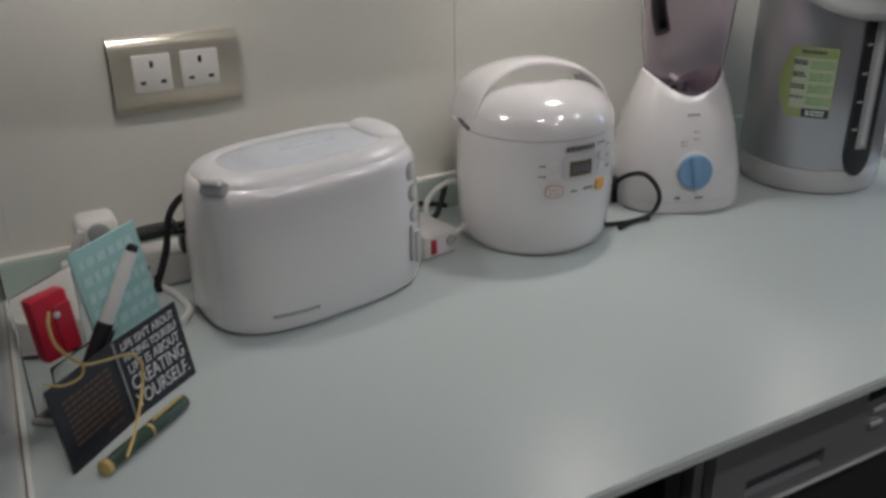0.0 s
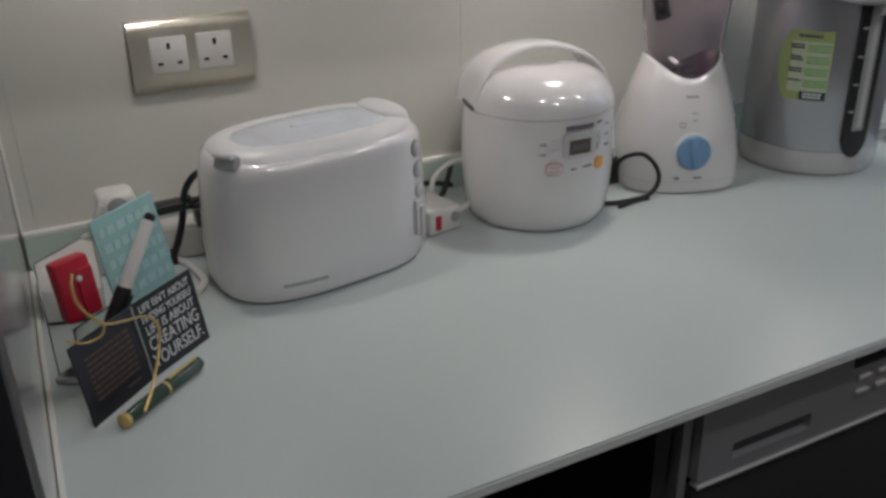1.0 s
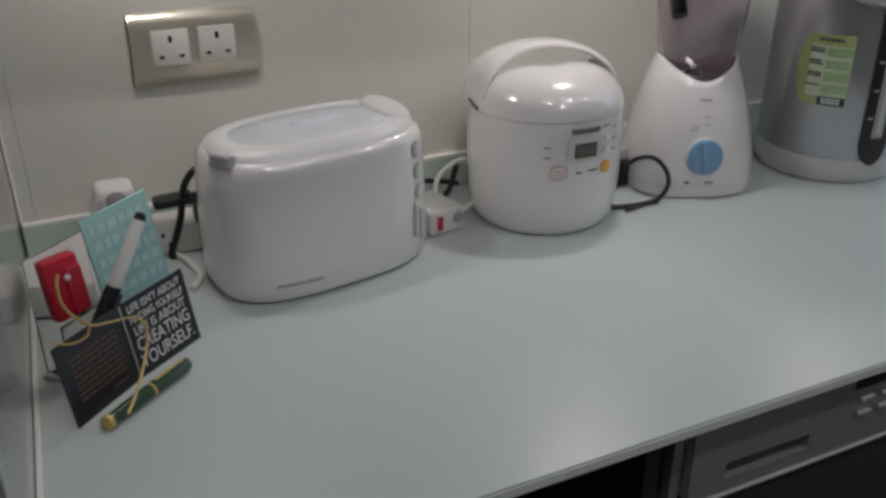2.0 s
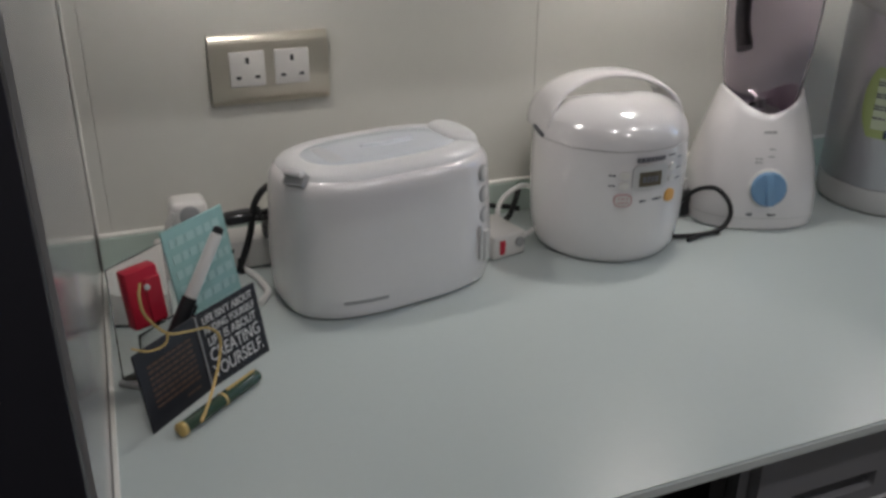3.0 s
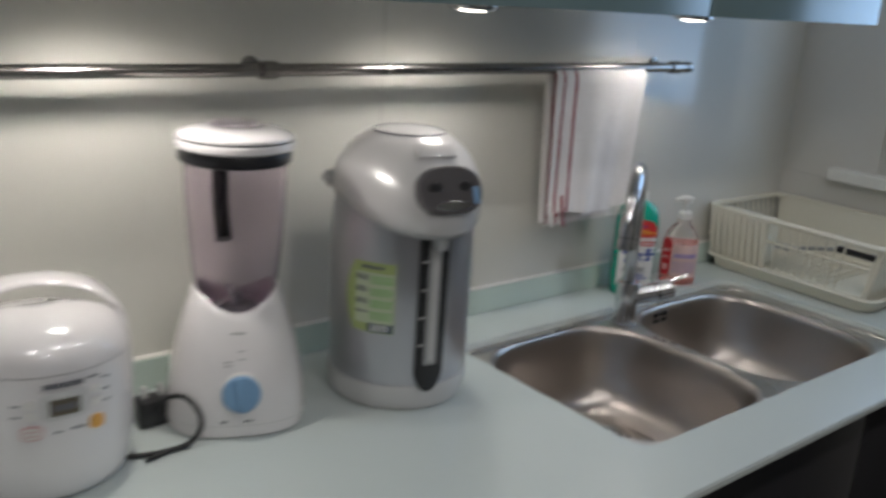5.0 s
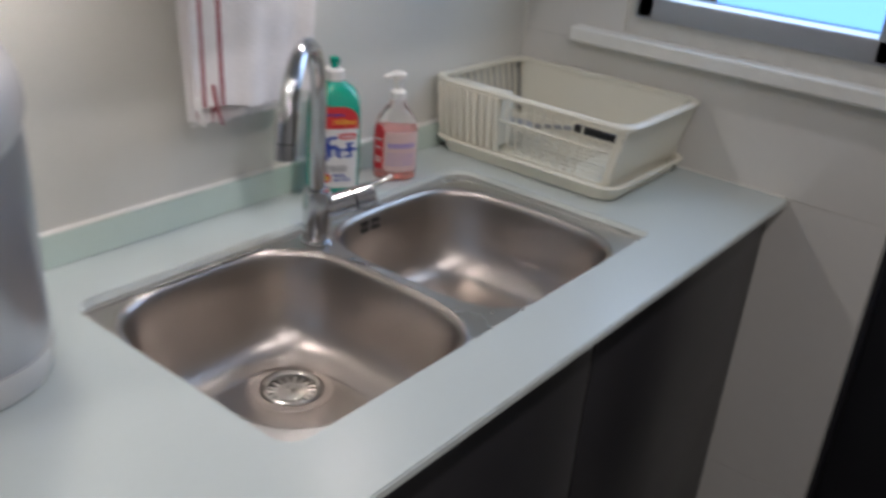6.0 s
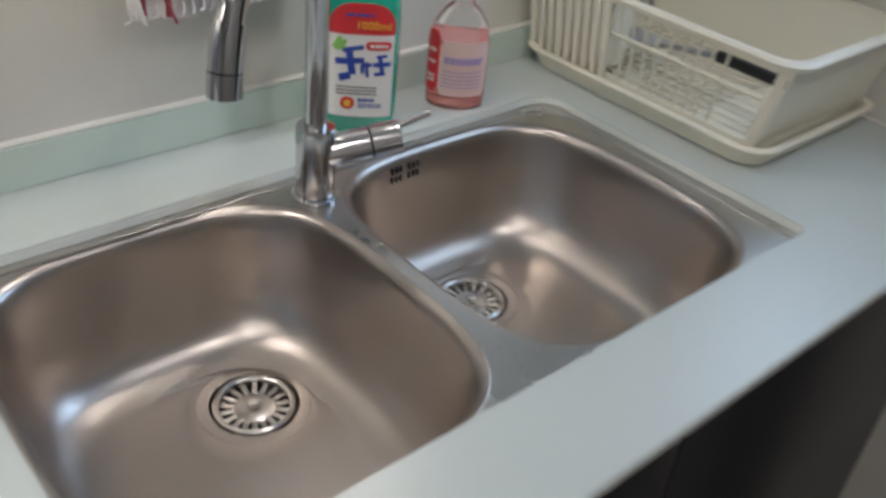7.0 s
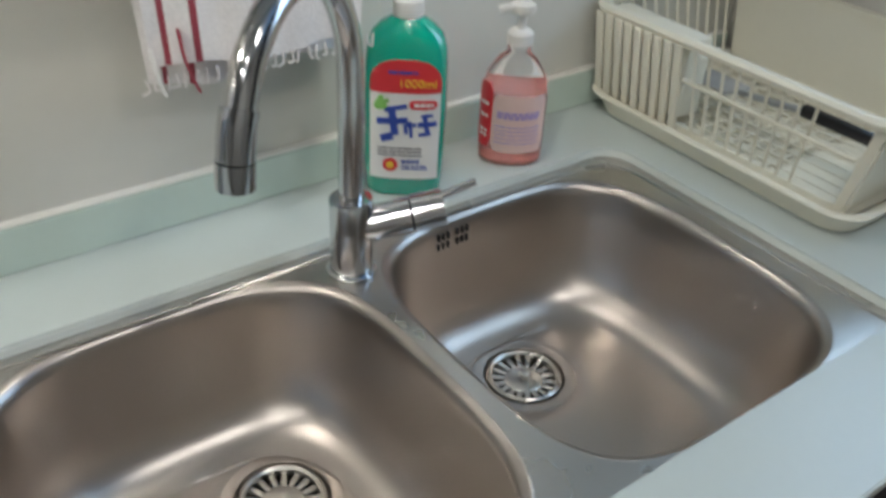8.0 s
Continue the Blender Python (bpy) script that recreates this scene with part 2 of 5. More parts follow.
def tube(points, r, n=10, flat=1.0, steps=8, bm=None, up=(0, 0, 1)):
    """A tube along a smooth line; flat squeezes it along the up side."""
    bm = bm or bmesh.new()
    line = smooth_line(points, steps) if steps > 1 else [Vector(q) for q in points]
    rows, side = [], None
    for k, q in enumerate(line):
        way = (line[min(k + 1, len(line) - 1)] - line[max(k - 1, 0)]).normalized()
        if side is None:
            ref = Vector(up)
            if abs(way.dot(ref)) > 0.95:
                ref = Vector((1, 0, 0))
            side = way.cross(ref).normalized()
        side = (side - way * side.dot(way)).normalized()
        over = side.cross(way).normalized()
        rad = r(k / (len(line) - 1)) if callable(r) else r
        rows.append([bm.verts.new(q + rad * (math.cos(2 * math.pi * j / n) * side + flat * math.sin(2 * math.pi * j / n) * over)) for j in range(n)])
    for a, b in zip(rows, rows[1:]):
        for j in range(n):
            bm.faces.new((a[j], a[(j + 1) % n], b[(j + 1) % n], b[j]))
    bm.faces.new(rows[0][::-1])
    bm.faces.new(rows[-1])
    return bm


def moved(bm, m):
    bm.transform(m)
    return bm


def rod(a, b, r, n=16, bm=None):
    return tube([a, b], r, n, steps=1, bm=bm)


def words(name, text, size, m, material, parent, width=None, depth=0.0003, align="CENTER", label=""):
    data = bpy.data.curves.new(name, "FONT")
    data.body, data.size, data.align_x, data.extrude = text, size, align, depth
    tmp = bpy.data.objects.new(name, data)
    me = bpy.data.meshes.new_from_object(tmp)
    bpy.data.objects.remove(tmp)
    xs = [v.co.x for v in me.vertices]
    ys = [v.co.y for v in me.vertices]
    k = width / (max(xs) - min(xs)) if width else 1.0
    mid = (max(ys) + min(ys)) / 2
    for v in me.vertices:
        v.co = Vector((v.co.x * k, v.co.y - mid, v.co.z))
    me.transform(m)
    me.materials.append(material)
    ob = new(name, me)
    ob.parent = parent
    return tagged(ob, label)


def bars(x0, x1, rows, h, m, rnd, gap=0.0016, least=0.006, most=0.02):
    """Thin raised bars for small print, on rows in a plane, laid down by m."""
    bm = bmesh.new()
    for y in rows:
        x = x0
        while x < x1 - least * 0.5:
            w = min(rnd.uniform(least, most), x1 - x)
            box(x, x + w, y - h / 2, y + h / 2, 0, 0.0004, bm=bm)
            x += w + gap
    return moved(bm, m)


def wrap(bm, radius_of, z_axis=True):
    """Bends a flat sheet in x, z (y outward from 0) round an upright axis: x becomes arc length."""
    for v in bm.verts:
        r = radius_of(v.co.z) - v.co.y
        a = v.co.x / radius_of(v.co.z)
        v.co = Vector((r * math.sin(a), -r * math.cos(a), v.co.z))
    return bm


def patch(x0, x1, z0, z1, thick, nx=8, nz=4, corner=0.0, foot=True):
    """A thin sheet in x, z with its face at y = -thick and its back at 0, cut fine enough to bend; foot: round its lower corners too."""
    bm = bmesh.new()
    front, back = [], []
    for j in range(nz + 1):
        v = j / nz
        z = z0 + (z1 - z0) * v
        d = min(z - z0, z1 - z) if foot else z1 - z
        cut = corner - math.sqrt(max(corner**2 - (corner - d) ** 2, 0)) if corner and d < corner else 0.0
        for rows, y in ((front, -thick), (back, 0.0)):
            rows.append([bm.verts.new((x0 + cut + (x1 - x0 - 2 * cut) * i / nx, y, z)) for i in range(nx + 1)])
    for rows in (front, back):
        for a, b in zip(rows, rows[1:]):
            for i in range(nx):
                bm.faces.new((a[i], a[i + 1], b[i + 1], b[i]))
    edge_f = front[0] + [r[-1] for r in front[1:]] + front[-1][-2::-1] + [r[0] for r in front[-2:0:-1]]
    edge_b = back[0] + [r[-1] for r in back[1:]] + back[-1][-2::-1] + [r[0] for r in back[-2:0:-1]]
    for k in range(len(edge_f)):
        j = (k + 1) % len(edge_f)
        bm.faces.new((edge_f[k], edge_f[j], edge_b[j], edge_b[k]))
    return bm


def setting(name, bm, material, label="", parent=None, smooth=False):
    ob = part(name, bm, material, parent, label, smooth)
    ob["kind"] = "structure"
    return ob


TOP = 0.9
EAST = 2.415
FRONT = -0.61

# ---- room ----
setting("floor", box(-1.6, 3.6, -2.8, 0.1, -0.05, 0.0), FLOOR, "dark floor in shade")
setting("ceiling", box(-1.6, 3.6, -2.8, 0.1, 2.45, 2.5), PAINT, "plain pale ceiling")
setting("wall_north", box(-1.6, EAST + 0.2, 0.008, 0.1, 0.0, 2.45), GROUT, "pale tiled kitchen wall behind the counter")
setting("wall_south", box(-1.6, 3.6, -2.8, -2.7, 0.0, 2.45), PAINT, "plain pale wall")
setting("wall_west", box(-1.6, -1.5, -2.7, 0.0, 0.0, 2.45), PAINT, "plain pale wall")
setting("wall_end", box(3.5, 3.6, -2.7, 0.0, 0.0, 2.45), PAINT, "plain pale wall")
# side wall on the left end of the counter
LEFT_END = -0.585
SLANT = pose(0, 0, 0, 0, 0, -1.66)
setting("wall_side", moved(box(-0.018, 0.0, LEFT_END, 0.004, 0.0, 2.45), SLANT), PANEL, "pale grey side panel at the end of the counter")
tall = thing("tall_cabinet", -0.4, LEFT_END, 0.0, 0, "dark tall cabinet beside the pale side panel", "cabinet")
part("body", box(-0.34, 0.348, 0.022, 0.73, 0.0, 2.3, 0.002), VOID, tall)
part("door", box(-0.34, 0.3795, -0.024, -0.002, 0.06, 2.3, 0.002), TALL, tall, "dark blue-grey laminate door")


def tiles(name, parent, xs, zs, m, material, depth=0.008, joint=0.0005):
    """Wall tiles as pieces: from x to x and z to z in a plane laid down by m, facing -y."""
    for x0, x1 in zip(xs, xs[1:]):
        for z0, z1 in zip(zs, zs[1:]):
            bm = box(x0 + joint / 2, x1 - joint / 2, -depth, 0.004, z0 + joint / 2, z1 - joint / 2, 0.0004, 1)
            part(name, moved(bm, m), material, parent, smooth=False)


north = bpy.data.objects["wall_north"]
tiles("tile", north, [0.0, 0.019, 0.604, 1.206, 1.808, EAST], [0.3, 0.9, 1.5, 2.1, 2.45], pose(0, 0.008, 0), TILE)

# right-hand wall with its window
WIN_Y0, WIN_Y1, WIN_Z0, WIN_Z1 = -0.72, -0.25, 1.165, 1.95
WALL_END = -0.785
east_bm = box(EAST + 0.008, EAST + 0.16, WALL_END, WIN_Y0, 0.0, 2.45)
box(EAST + 0.008, EAST + 0.16, WIN_Y1, 0.1, 0.0, 2.45, bm=east_bm)
box(EAST + 0.008, EAST + 0.16, WIN_Y0, WIN_Y1, 0.0, WIN_Z0, bm=east_bm)
box(EAST + 0.008, EAST + 0.16, WIN_Y0, WIN_Y1, WIN_Z1, 2.45, bm=east_bm)
east = setting("wall_east", east_bm, GROUT, "pale tiled wall beside the sink")
turn_e = pose(EAST + 0.008, 0, 0, 0, 0, -90)
tiles("tile", east, [0.0, -WALL_END], [0.0, 0.3, 0.9, 1.098], turn_e, TILE_E)
tiles("tile", east, [0.0, -WIN_Y1 - 0.02], [1.098, 1.5, 2.1, 2.45], turn_e, TILE_E)
tiles("tile", east, [-WIN_Y0 + 0.012, -WALL_END], [1.128, 1.5, 2.1, 2.45], turn_e, TILE_E)
setting("window_sill", box(EAST - 0.035, EAST + 0.07, WALL_END + 0.002, -0.13, 1.1, 1.128, 0.004), SILICONE, "white stone window sill above the dish rack")
win = new("window_1")
win.location = (EAST + 0.06, (WIN_Y0 + WIN_Y1) / 2, (WIN_Z0 + WIN_Z1) / 2)
tagged(win, "grey aluminium window over the sink with blue daylight behind", "window", kind="structure")
hw, hh = (WIN_Y1 - WIN_Y0) / 2, (WIN_Z1 - WIN_Z0) / 2
fb = box(-0.06, 0.02, -hw - 0.004, -hw + 0.035, -hh, hh, 0.003)
box(-0.06, 0.02, hw - 0.035, hw + 0.004, -hh, hh, 0.003, bm=fb)
box(-0.06, 0.02, -hw, hw, -hh - 0.002, -hh + 0.04, 0.003, bm=fb)
box(-0.06, 0.02, -hw, hw, hh - 0.04, hh, 0.003, bm=fb)
part("window_frame", fb, ALU, win)
pane = part("pane", box(-0.012, -0.006, -hw + 0.03, hw - 0.03, -hh + 0.03, hh - 0.03), PANE, win)
pane.visible_shadow = False
setting("backdrop", box(3.38, 3.4, -2.6, -0.02, 0.2, 2.4), SKYBLUE, "blue daylight outside the window")
part("handle", box(-0.075, -0.06, -0.012, 0.012, -0.1, 0.02, 0.004), ALU, win)
door = thing("dark_door", EAST + 0.09, WALL_END - 0.46, 0.0, 0, "black door leaf standing beside the tiled wall end", "door")
part("panel", box(-0.02, 0.02, -0.45, 0.45, 0.005, 2.1, 0.003), VOID, door)
part("frame", box(-0.06, 0.06, 0.451, 0.474, 0.0, 2.14, 0.002), VOID, door)
setting("wall_far", box(EAST + 0.03, EAST + 0.13, -2.7, WALL_END - 0.92, 0.0, 2.45), PAINT, "plain pale wall")

# worktop with the sink cut-out
CUT = (1.304, 2.075, -0.507, -0.112)


def rounded(x0, x1, y0, y1, radii, n=6):
    """A closed outline, counter-clockwise, with a radius for each corner from (x0, y0) on."""
    out = []
    for (cx, cy, sx, sy, a0), r in zip(((x0, y0, 1, 1, 180), (x1, y0, -1, 1, 270), (x1, y1, -1, -1, 0), (x0, y1, 1, -1, 90)), radii):
        for k in range(n + 1):
            a = radians(a0 + 90 * k / n)
            out.append((cx + sx * r + r * math.cos(a), cy + sy * r + r * math.sin(a)))
    return out


def plate(outer, holes, z0, z1, bevel=0.0):
    """A flat plate with holes, as one closed mesh."""
    bm = bmesh.new()
    edges = []
    for loop in (outer, *holes):
        vs = [bm.verts.new((x, y, z1)) for x, y in loop]
        edges += [bm.edges.new((vs[k], vs[(k + 1) % len(vs)])) for k in range(len(vs))]
    bmesh.ops.triangle_fill(bm, use_beauty=True, edges=edges)
    got = bmesh.ops.extrude_face_region(bm, geom=bm.faces[:])
    bmesh.ops.translate(bm, verts=[g for g in got["geom"] if isinstance(g, bmesh.types.BMVert)], vec=(0, 0, z0 - z1))
    return bm


outline = [(-0.0155, FRONT), (EAST - 0.002, FRONT), (EAST - 0.002, -0.001), (0.002, -0.001)]
worktop = thing("worktop", 0, 0, 0, 0, "pale green back-painted glass kitchen worktop with sink cut-out", "worktop")
part("glass", plate(outline, [rounded(*CUT, (0.03, 0.008, 0.035, 0.03))], TOP - 0.002, TOP), GLASS_TOP, worktop, smooth=False)
part("glass_edge", plate([(-0.0155, FRONT - 0.0015), (EAST - 0.002, FRONT - 0.0015), (EAST - 0.002, -0.001), (0.002, -0.001)],
                         [rounded(CUT[0] + 0.001, CUT[1] - 0.001, CUT[2] + 0.001, CUT[3] - 0.001, (0.03, 0.008, 0.035, 0.03))], TOP - 0.011, TOP - 0.0022), GLASS_EDGE, worktop, "pale green polished glass edge", False)
part("board", plate([(-0.0155, FRONT + 0.03), (EAST - 0.002, FRONT + 0.03), (EAST - 0.002, -0.001), (0.002, -0.001)],
                    [rounded(CUT[0] - 0.02, CUT[1] + 0.02, CUT[2] - 0.012, CUT[3] + 0.02, (0.03, 0.02, 0.045, 0.03))], TOP - 0.0165, TOP - 0.0112), SILICONE, worktop, "pale board under the glass", False)
setting("upstand", box(0.002, EAST - 0.01, -0.0125, -0.0005, TOP + 0.0005, TOP + 0.047, 0.001), GLASS_UP, "low pale green glass upstand along the wall")
setting("sealant", box(0.002, EAST - 0.01, -0.011, -0.0005, TOP + 0.0472, TOP + 0.0505, 0.0015), SILICONE, "white sealant line on the glass upstand")
setting("sealant", moved(box(0.0005, 0.0055, FRONT + 0.004, -0.013, TOP + 0.0003, TOP + 0.004, 0.001), SLANT), SILICONE, "white sealant line at the side panel")
setting("sealant", box(EAST - 0.007, EAST - 0.001, FRONT + 0.004, -0.013, TOP + 0.0003, TOP + 0.004, 0.001), SILICONE, "white sealant line at the tiled wall")
setting("sealant", box(EAST - 0.004, EAST + 0.001, -0.004, 0.001, TOP + 0.051, 2.4, 0.001), TILE, "pale sealant line in the corner by the window")
setting("sealant", box(0.0004, 0.004, -0.004, -0.0004, TOP + 0.051, 2.4, 0.001), SILICONE, "white sealant line in the wall corner")


# ---- base cabinets ----
def base_cabinet(x0, x1, doors, label, open_front=False):
    c = thing("base_cabinet", (x0 + x1) / 2, -0.3, 0.0, 0, label, "cabinet", "base cabinets under the worktop")
    w = (x1 - x0) / 2 - 0.001
    if open_front:
        part("side", box(-w, -w + 0.018, -0.27, 0.27, 0.1, TOP - 0.018), LAMINATE, c)
        part("side", box(w - 0.018, w, -0.27, 0.27, 0.1, TOP - 0.018), LAMINATE, c)
        # near-black back and shelf put the open bay's shade into their colour
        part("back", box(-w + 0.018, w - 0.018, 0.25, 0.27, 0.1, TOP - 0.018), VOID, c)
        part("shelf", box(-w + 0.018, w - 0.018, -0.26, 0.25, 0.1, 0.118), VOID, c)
        return c
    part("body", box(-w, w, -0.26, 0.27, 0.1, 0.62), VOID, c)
    part("plinth", box(-w, w, -0.22, -0.2, 0.0, 0.098), VOID, c)
    step = 2 * w / doors
    for k in range(doors):
        d = part("door", box(-w + k * step + 0.0015, -w + (k + 1) * step - 0.0015, -0.284, -0.264, 0.105, TOP - 0.034, 0.0015), LAMINATE, c, "satin dark laminate door")
        part("grip", box(-w + k * step + 0.02, -w + (k + 1) * step - 0.02, -0.28, -0.262, TOP - 0.032, TOP - 0.02, 0.001), VOID, d)
    return c


base_cabinet(0.004, 0.53, 1, "open base cabinet bay under the worktop, lined near-black for its shade", True)
base_cabinet(1.148, 1.78, 1, "dark laminate sink cabinet under the worktop")
base_cabinet(1.782, EAST - 0.004, 1, "dark laminate base cabinet beside the tiled wall")


def dishwasher():
    d = thing("dishwasher", 0.84, -0.58, 0.008, 0, "built-in dishwasher with steel control strip and dark door", "dishwasher")
    part("body", box(-0.295, 0.295, 0.0205, 0.55, 0.08, 0.865), VOID, d)
    part("side_strip", box(-0.304, -0.293, 0.0, 0.1, 0.08, TOP - 0.018), DW, d)
    hole = rounded(-0.247, -0.137, 0.791, 0.811, (0.003,) * 4, 3)
    strip = moved(plate(rounded(-0.291, 0.291, 0.7755, TOP - 0.018, (0.003,) * 4, 3), [hole], 0.0, 0.03), pose(0, 0.018, 0, 90, 0, 0))
    face = part("control_strip", strip, DW, d, "brushed steel control strip", False)
    part("grip", box(-0.252, -0.132, 0.0185, 0.0195, 0.788, 0.814), BLACK, face, "dark recessed grip")
    part("edge", box(-0.291, 0.291, -0.0145, -0.002, 0.770, 0.7735, 0.001), SILVER_LITE, d, "bright steel edge")
    part("door", box(-0.291, 0.291, -0.008, 0.018, 0.1, 0.7675, 0.003), LAMINATE, d, "dark laminate door front")
    part("display", box(-0.085, 0.02, -0.0145, -0.0125, 0.85, 0.8815, 0.001), BLACK, face)
    for k in range(5):
        for j in range(2):
            part("button", box(-0.076 + k * 0.03, -0.056 + k * 0.03, -0.0165, -0.0125, 0.832 - j * 0.018, 0.8385 - j * 0.018, 0.002), SILVER_LITE, face)
    rnd = random.Random(4)
    part("print", bars(-0.242, -0.188, [0.0], 0.008, pose(0, -0.0126, 0.868, 90, 0, 0), rnd, 0.002, 0.006, 0.012), INK, face, "dark maker's mark as bars")
    knob = part("knob", moved(lathe([(0.021, 0), (0.021, 0.006), (0.017, 0.02), (0.016, 0.022)], 28), pose(0.185, -0.0125, 0.825, 90, 0, 0)), SILVER_LITE, face, "round pale knob")
    part("indicator", moved(lathe([(0.008, 0), (0.008, 0.002), (0.006, 0.003)], 20), pose(0.262, -0.0125, 0.815, 90, 0, 0)), AMBER, face, "glowing amber indicator")


dishwasher()

# ---- wall cabinet, lamps, rail, socket ----
wall_cab = thing("wall_cabinet", 1.0, -0.17, CAB_Z, 0, "grey-green wall cabinet above the worktop", "cabinet")
part("body", box(-0.99, 1.05, -0.15, 0.168, 0.002, 0.75, 0.002), CAB_UNDER, wall_cab)
for k in range(4):
    part("door", box(-0.99 + k * 0.51 + 0.0015, -0.99 + (k + 1) * 0.51 - 0.0015, -0.172, -0.152, -0.006, 0.75, 0.002), CAB, wall_cab, "grey-green glossy door")


def puck_light():
    p = thing("puck_light", PUCKS[0][0], PUCK_Y, CAB_Z, 0, "small round chrome puck light under the wall cabinet", "lamp", "puck lights")
    part("housing", lathe([(0.034, 0.001), (0.036, -0.004), (0.036, -0.014), (0.033, -0.018), (0.024, -0.018), (0.024, -0.012)], 32, (True, True)), CHROME, p)
    part("diffuser", lathe([(0.0235, -0.0185), (0.016, -0.0195), (0.004, -0.02)], 32), DIFFUSER, p, "lit frosted lens").visible_shadow = False
    return p


puck = puck_light()
for px, watts in PUCKS[1:]:
    copy_thing(puck, pose(px, PUCK_Y, CAB_Z))
for px, py in CEILING_LAMPS:
    d = thing("downlight", px, py, 2.45, 0, "round recessed ceiling downlight", "lamp", "ceiling downlights")
    part("trim_ring", lathe([(0.085, 0.0), (0.085, -0.006), (0.066, -0.008), (0.064, -0.001)], 32), SILICONE, d)

RAIL_Z, RAIL_Y = 1.35, -0.054
rail = thing("hanging_rail", 1.0, RAIL_Y, RAIL_Z, 0, "thin steel hanging rail on the tiled wall", "rail")
part("bar", rod((-0.95, 0, 0), (0.9, 0, 0), 0.009), RAIL, rail)
for hx in (-0.9, -0.02, 0.86):
    b = part("bracket", moved(lathe([(0.014, 0.0), (0.014, 0.004), (0.006, 0.006), (0.006, 0.038)], 20), pose(hx, 0.0539, 0, 90, 0, 0)), RAIL, rail)
    part("collar", rod((hx - 0.012, 0, 0), (hx + 0.012, 0, 0), 0.0125), RAIL, b)
for ex in (-0.95, 0.9):
    part("end_cap", rod((ex - 0.006, 0, 0), (ex + 0.006, 0, 0), 0.011), RAIL, rail)


def towel():
    """A thin cloth folded over the rail, with soft folds and a ragged hem."""
    t = thing("kitchen_towel", 1.642, RAIL_Y, RAIL_Z, 0, "white kitchen towel with red stripes hung over the rail", "towel")
    rnd = random.Random(8)

    def sheet(w, drop, yoff, phase, thick=0.0022, nx=44, nz=36):
        bm = bmesh.new()
        uv = bm.loops.layers.uv.new("UVMap")
        rows = []
        for side in (0, 1):
            grid = []
            for j in range(nz + 1):
                v = j / nz
                row = []
                for i in range(nx + 1):
                    u = i / nx
                    wave = 0.006 * math.sin(9 * u + phase + 0.8 * v) * v**0.6 + 0.0025 * math.sin(23 * u + 2 * phase) * v
                    x = (u - 0.5) * w * (1 - 0.17 * v) - 0.006 * v
                    z = -v * drop * (1 - 0.02 * math.sin(7 * u + phase))
                    y = yoff * min(1.0, v * 12 + 0.85) + wave + side * thick
                    if v < 0.06:
                        z += 0.010 * (1 - (v / 0.06) ** 2)
                        y *= v / 0.06
                    row.append((bm.verts.new((x, y, z)), u, v))
                grid.append(row)
            rows.append(grid)
        def quad(*vs):
            f = bm.faces.new([q[0] for q in vs])
            for loop, q in zip(f.loops, vs):
                loop[uv].uv = (q[1], q[2])
        for grid in rows:
            for a, b in zip(grid, grid[1:]):
                for i in range(nx):
                    quad(a[i], a[i + 1], b[i + 1], b[i])
        f, k = rows
        for j in range(nz):
            quad(f[j][0], f[j + 1][0], k[j + 1][0], k[j][0])
            quad(f[j][nx], f[j + 1][nx], k[j + 1][nx], k[j][nx])
        for i in range(nx):
            quad(f[nz][i], f[nz][i + 1], k[nz][i + 1], k[nz][i])
            quad(f[0][i], f[0][i + 1], k[0][i + 1], k[0][i])
        return bm

    part("front_layer", sheet(0.236, 0.262, -0.016, 0.4), TOWEL, t)
    part("back_layer", sheet(0.23, 0.285, 0.012, 2.1), TOWEL, t)
    hem = bmesh.new()
    for k in range(26):
        x = -0.112 + k * 0.009 + rnd.uniform(-0.002, 0.002)
        tube([(x, -0.016, -0.264), (x + rnd.uniform(-0.003, 0.003), -0.017, -0.274), (x + rnd.uniform(-0.006, 0.006), -0.016, -0.275 - rnd.uniform(0, 0.003))], 0.0012, 5, steps=2, bm=hem)
    part("fringe", hem, TOWEL, t)
    part("strap", tube([(-0.081, -0.017, -0.225), (-0.079, -0.02, -0.25), (-0.074, -0.02, -0.268), (-0.068, -0.018, -0.283)], 0.0034, 8, steps=5, flat=0.35), MAROON, t, "dark red hanging strap")
    part("tag", tube([(-0.105, -0.014, -0.24), (-0.103, -0.017, -0.262), (-0.098, -0.016, -0.28)], 0.0055, 8, steps=5, flat=0.25), CARD_INK, t, "white cloth tag")


towel()


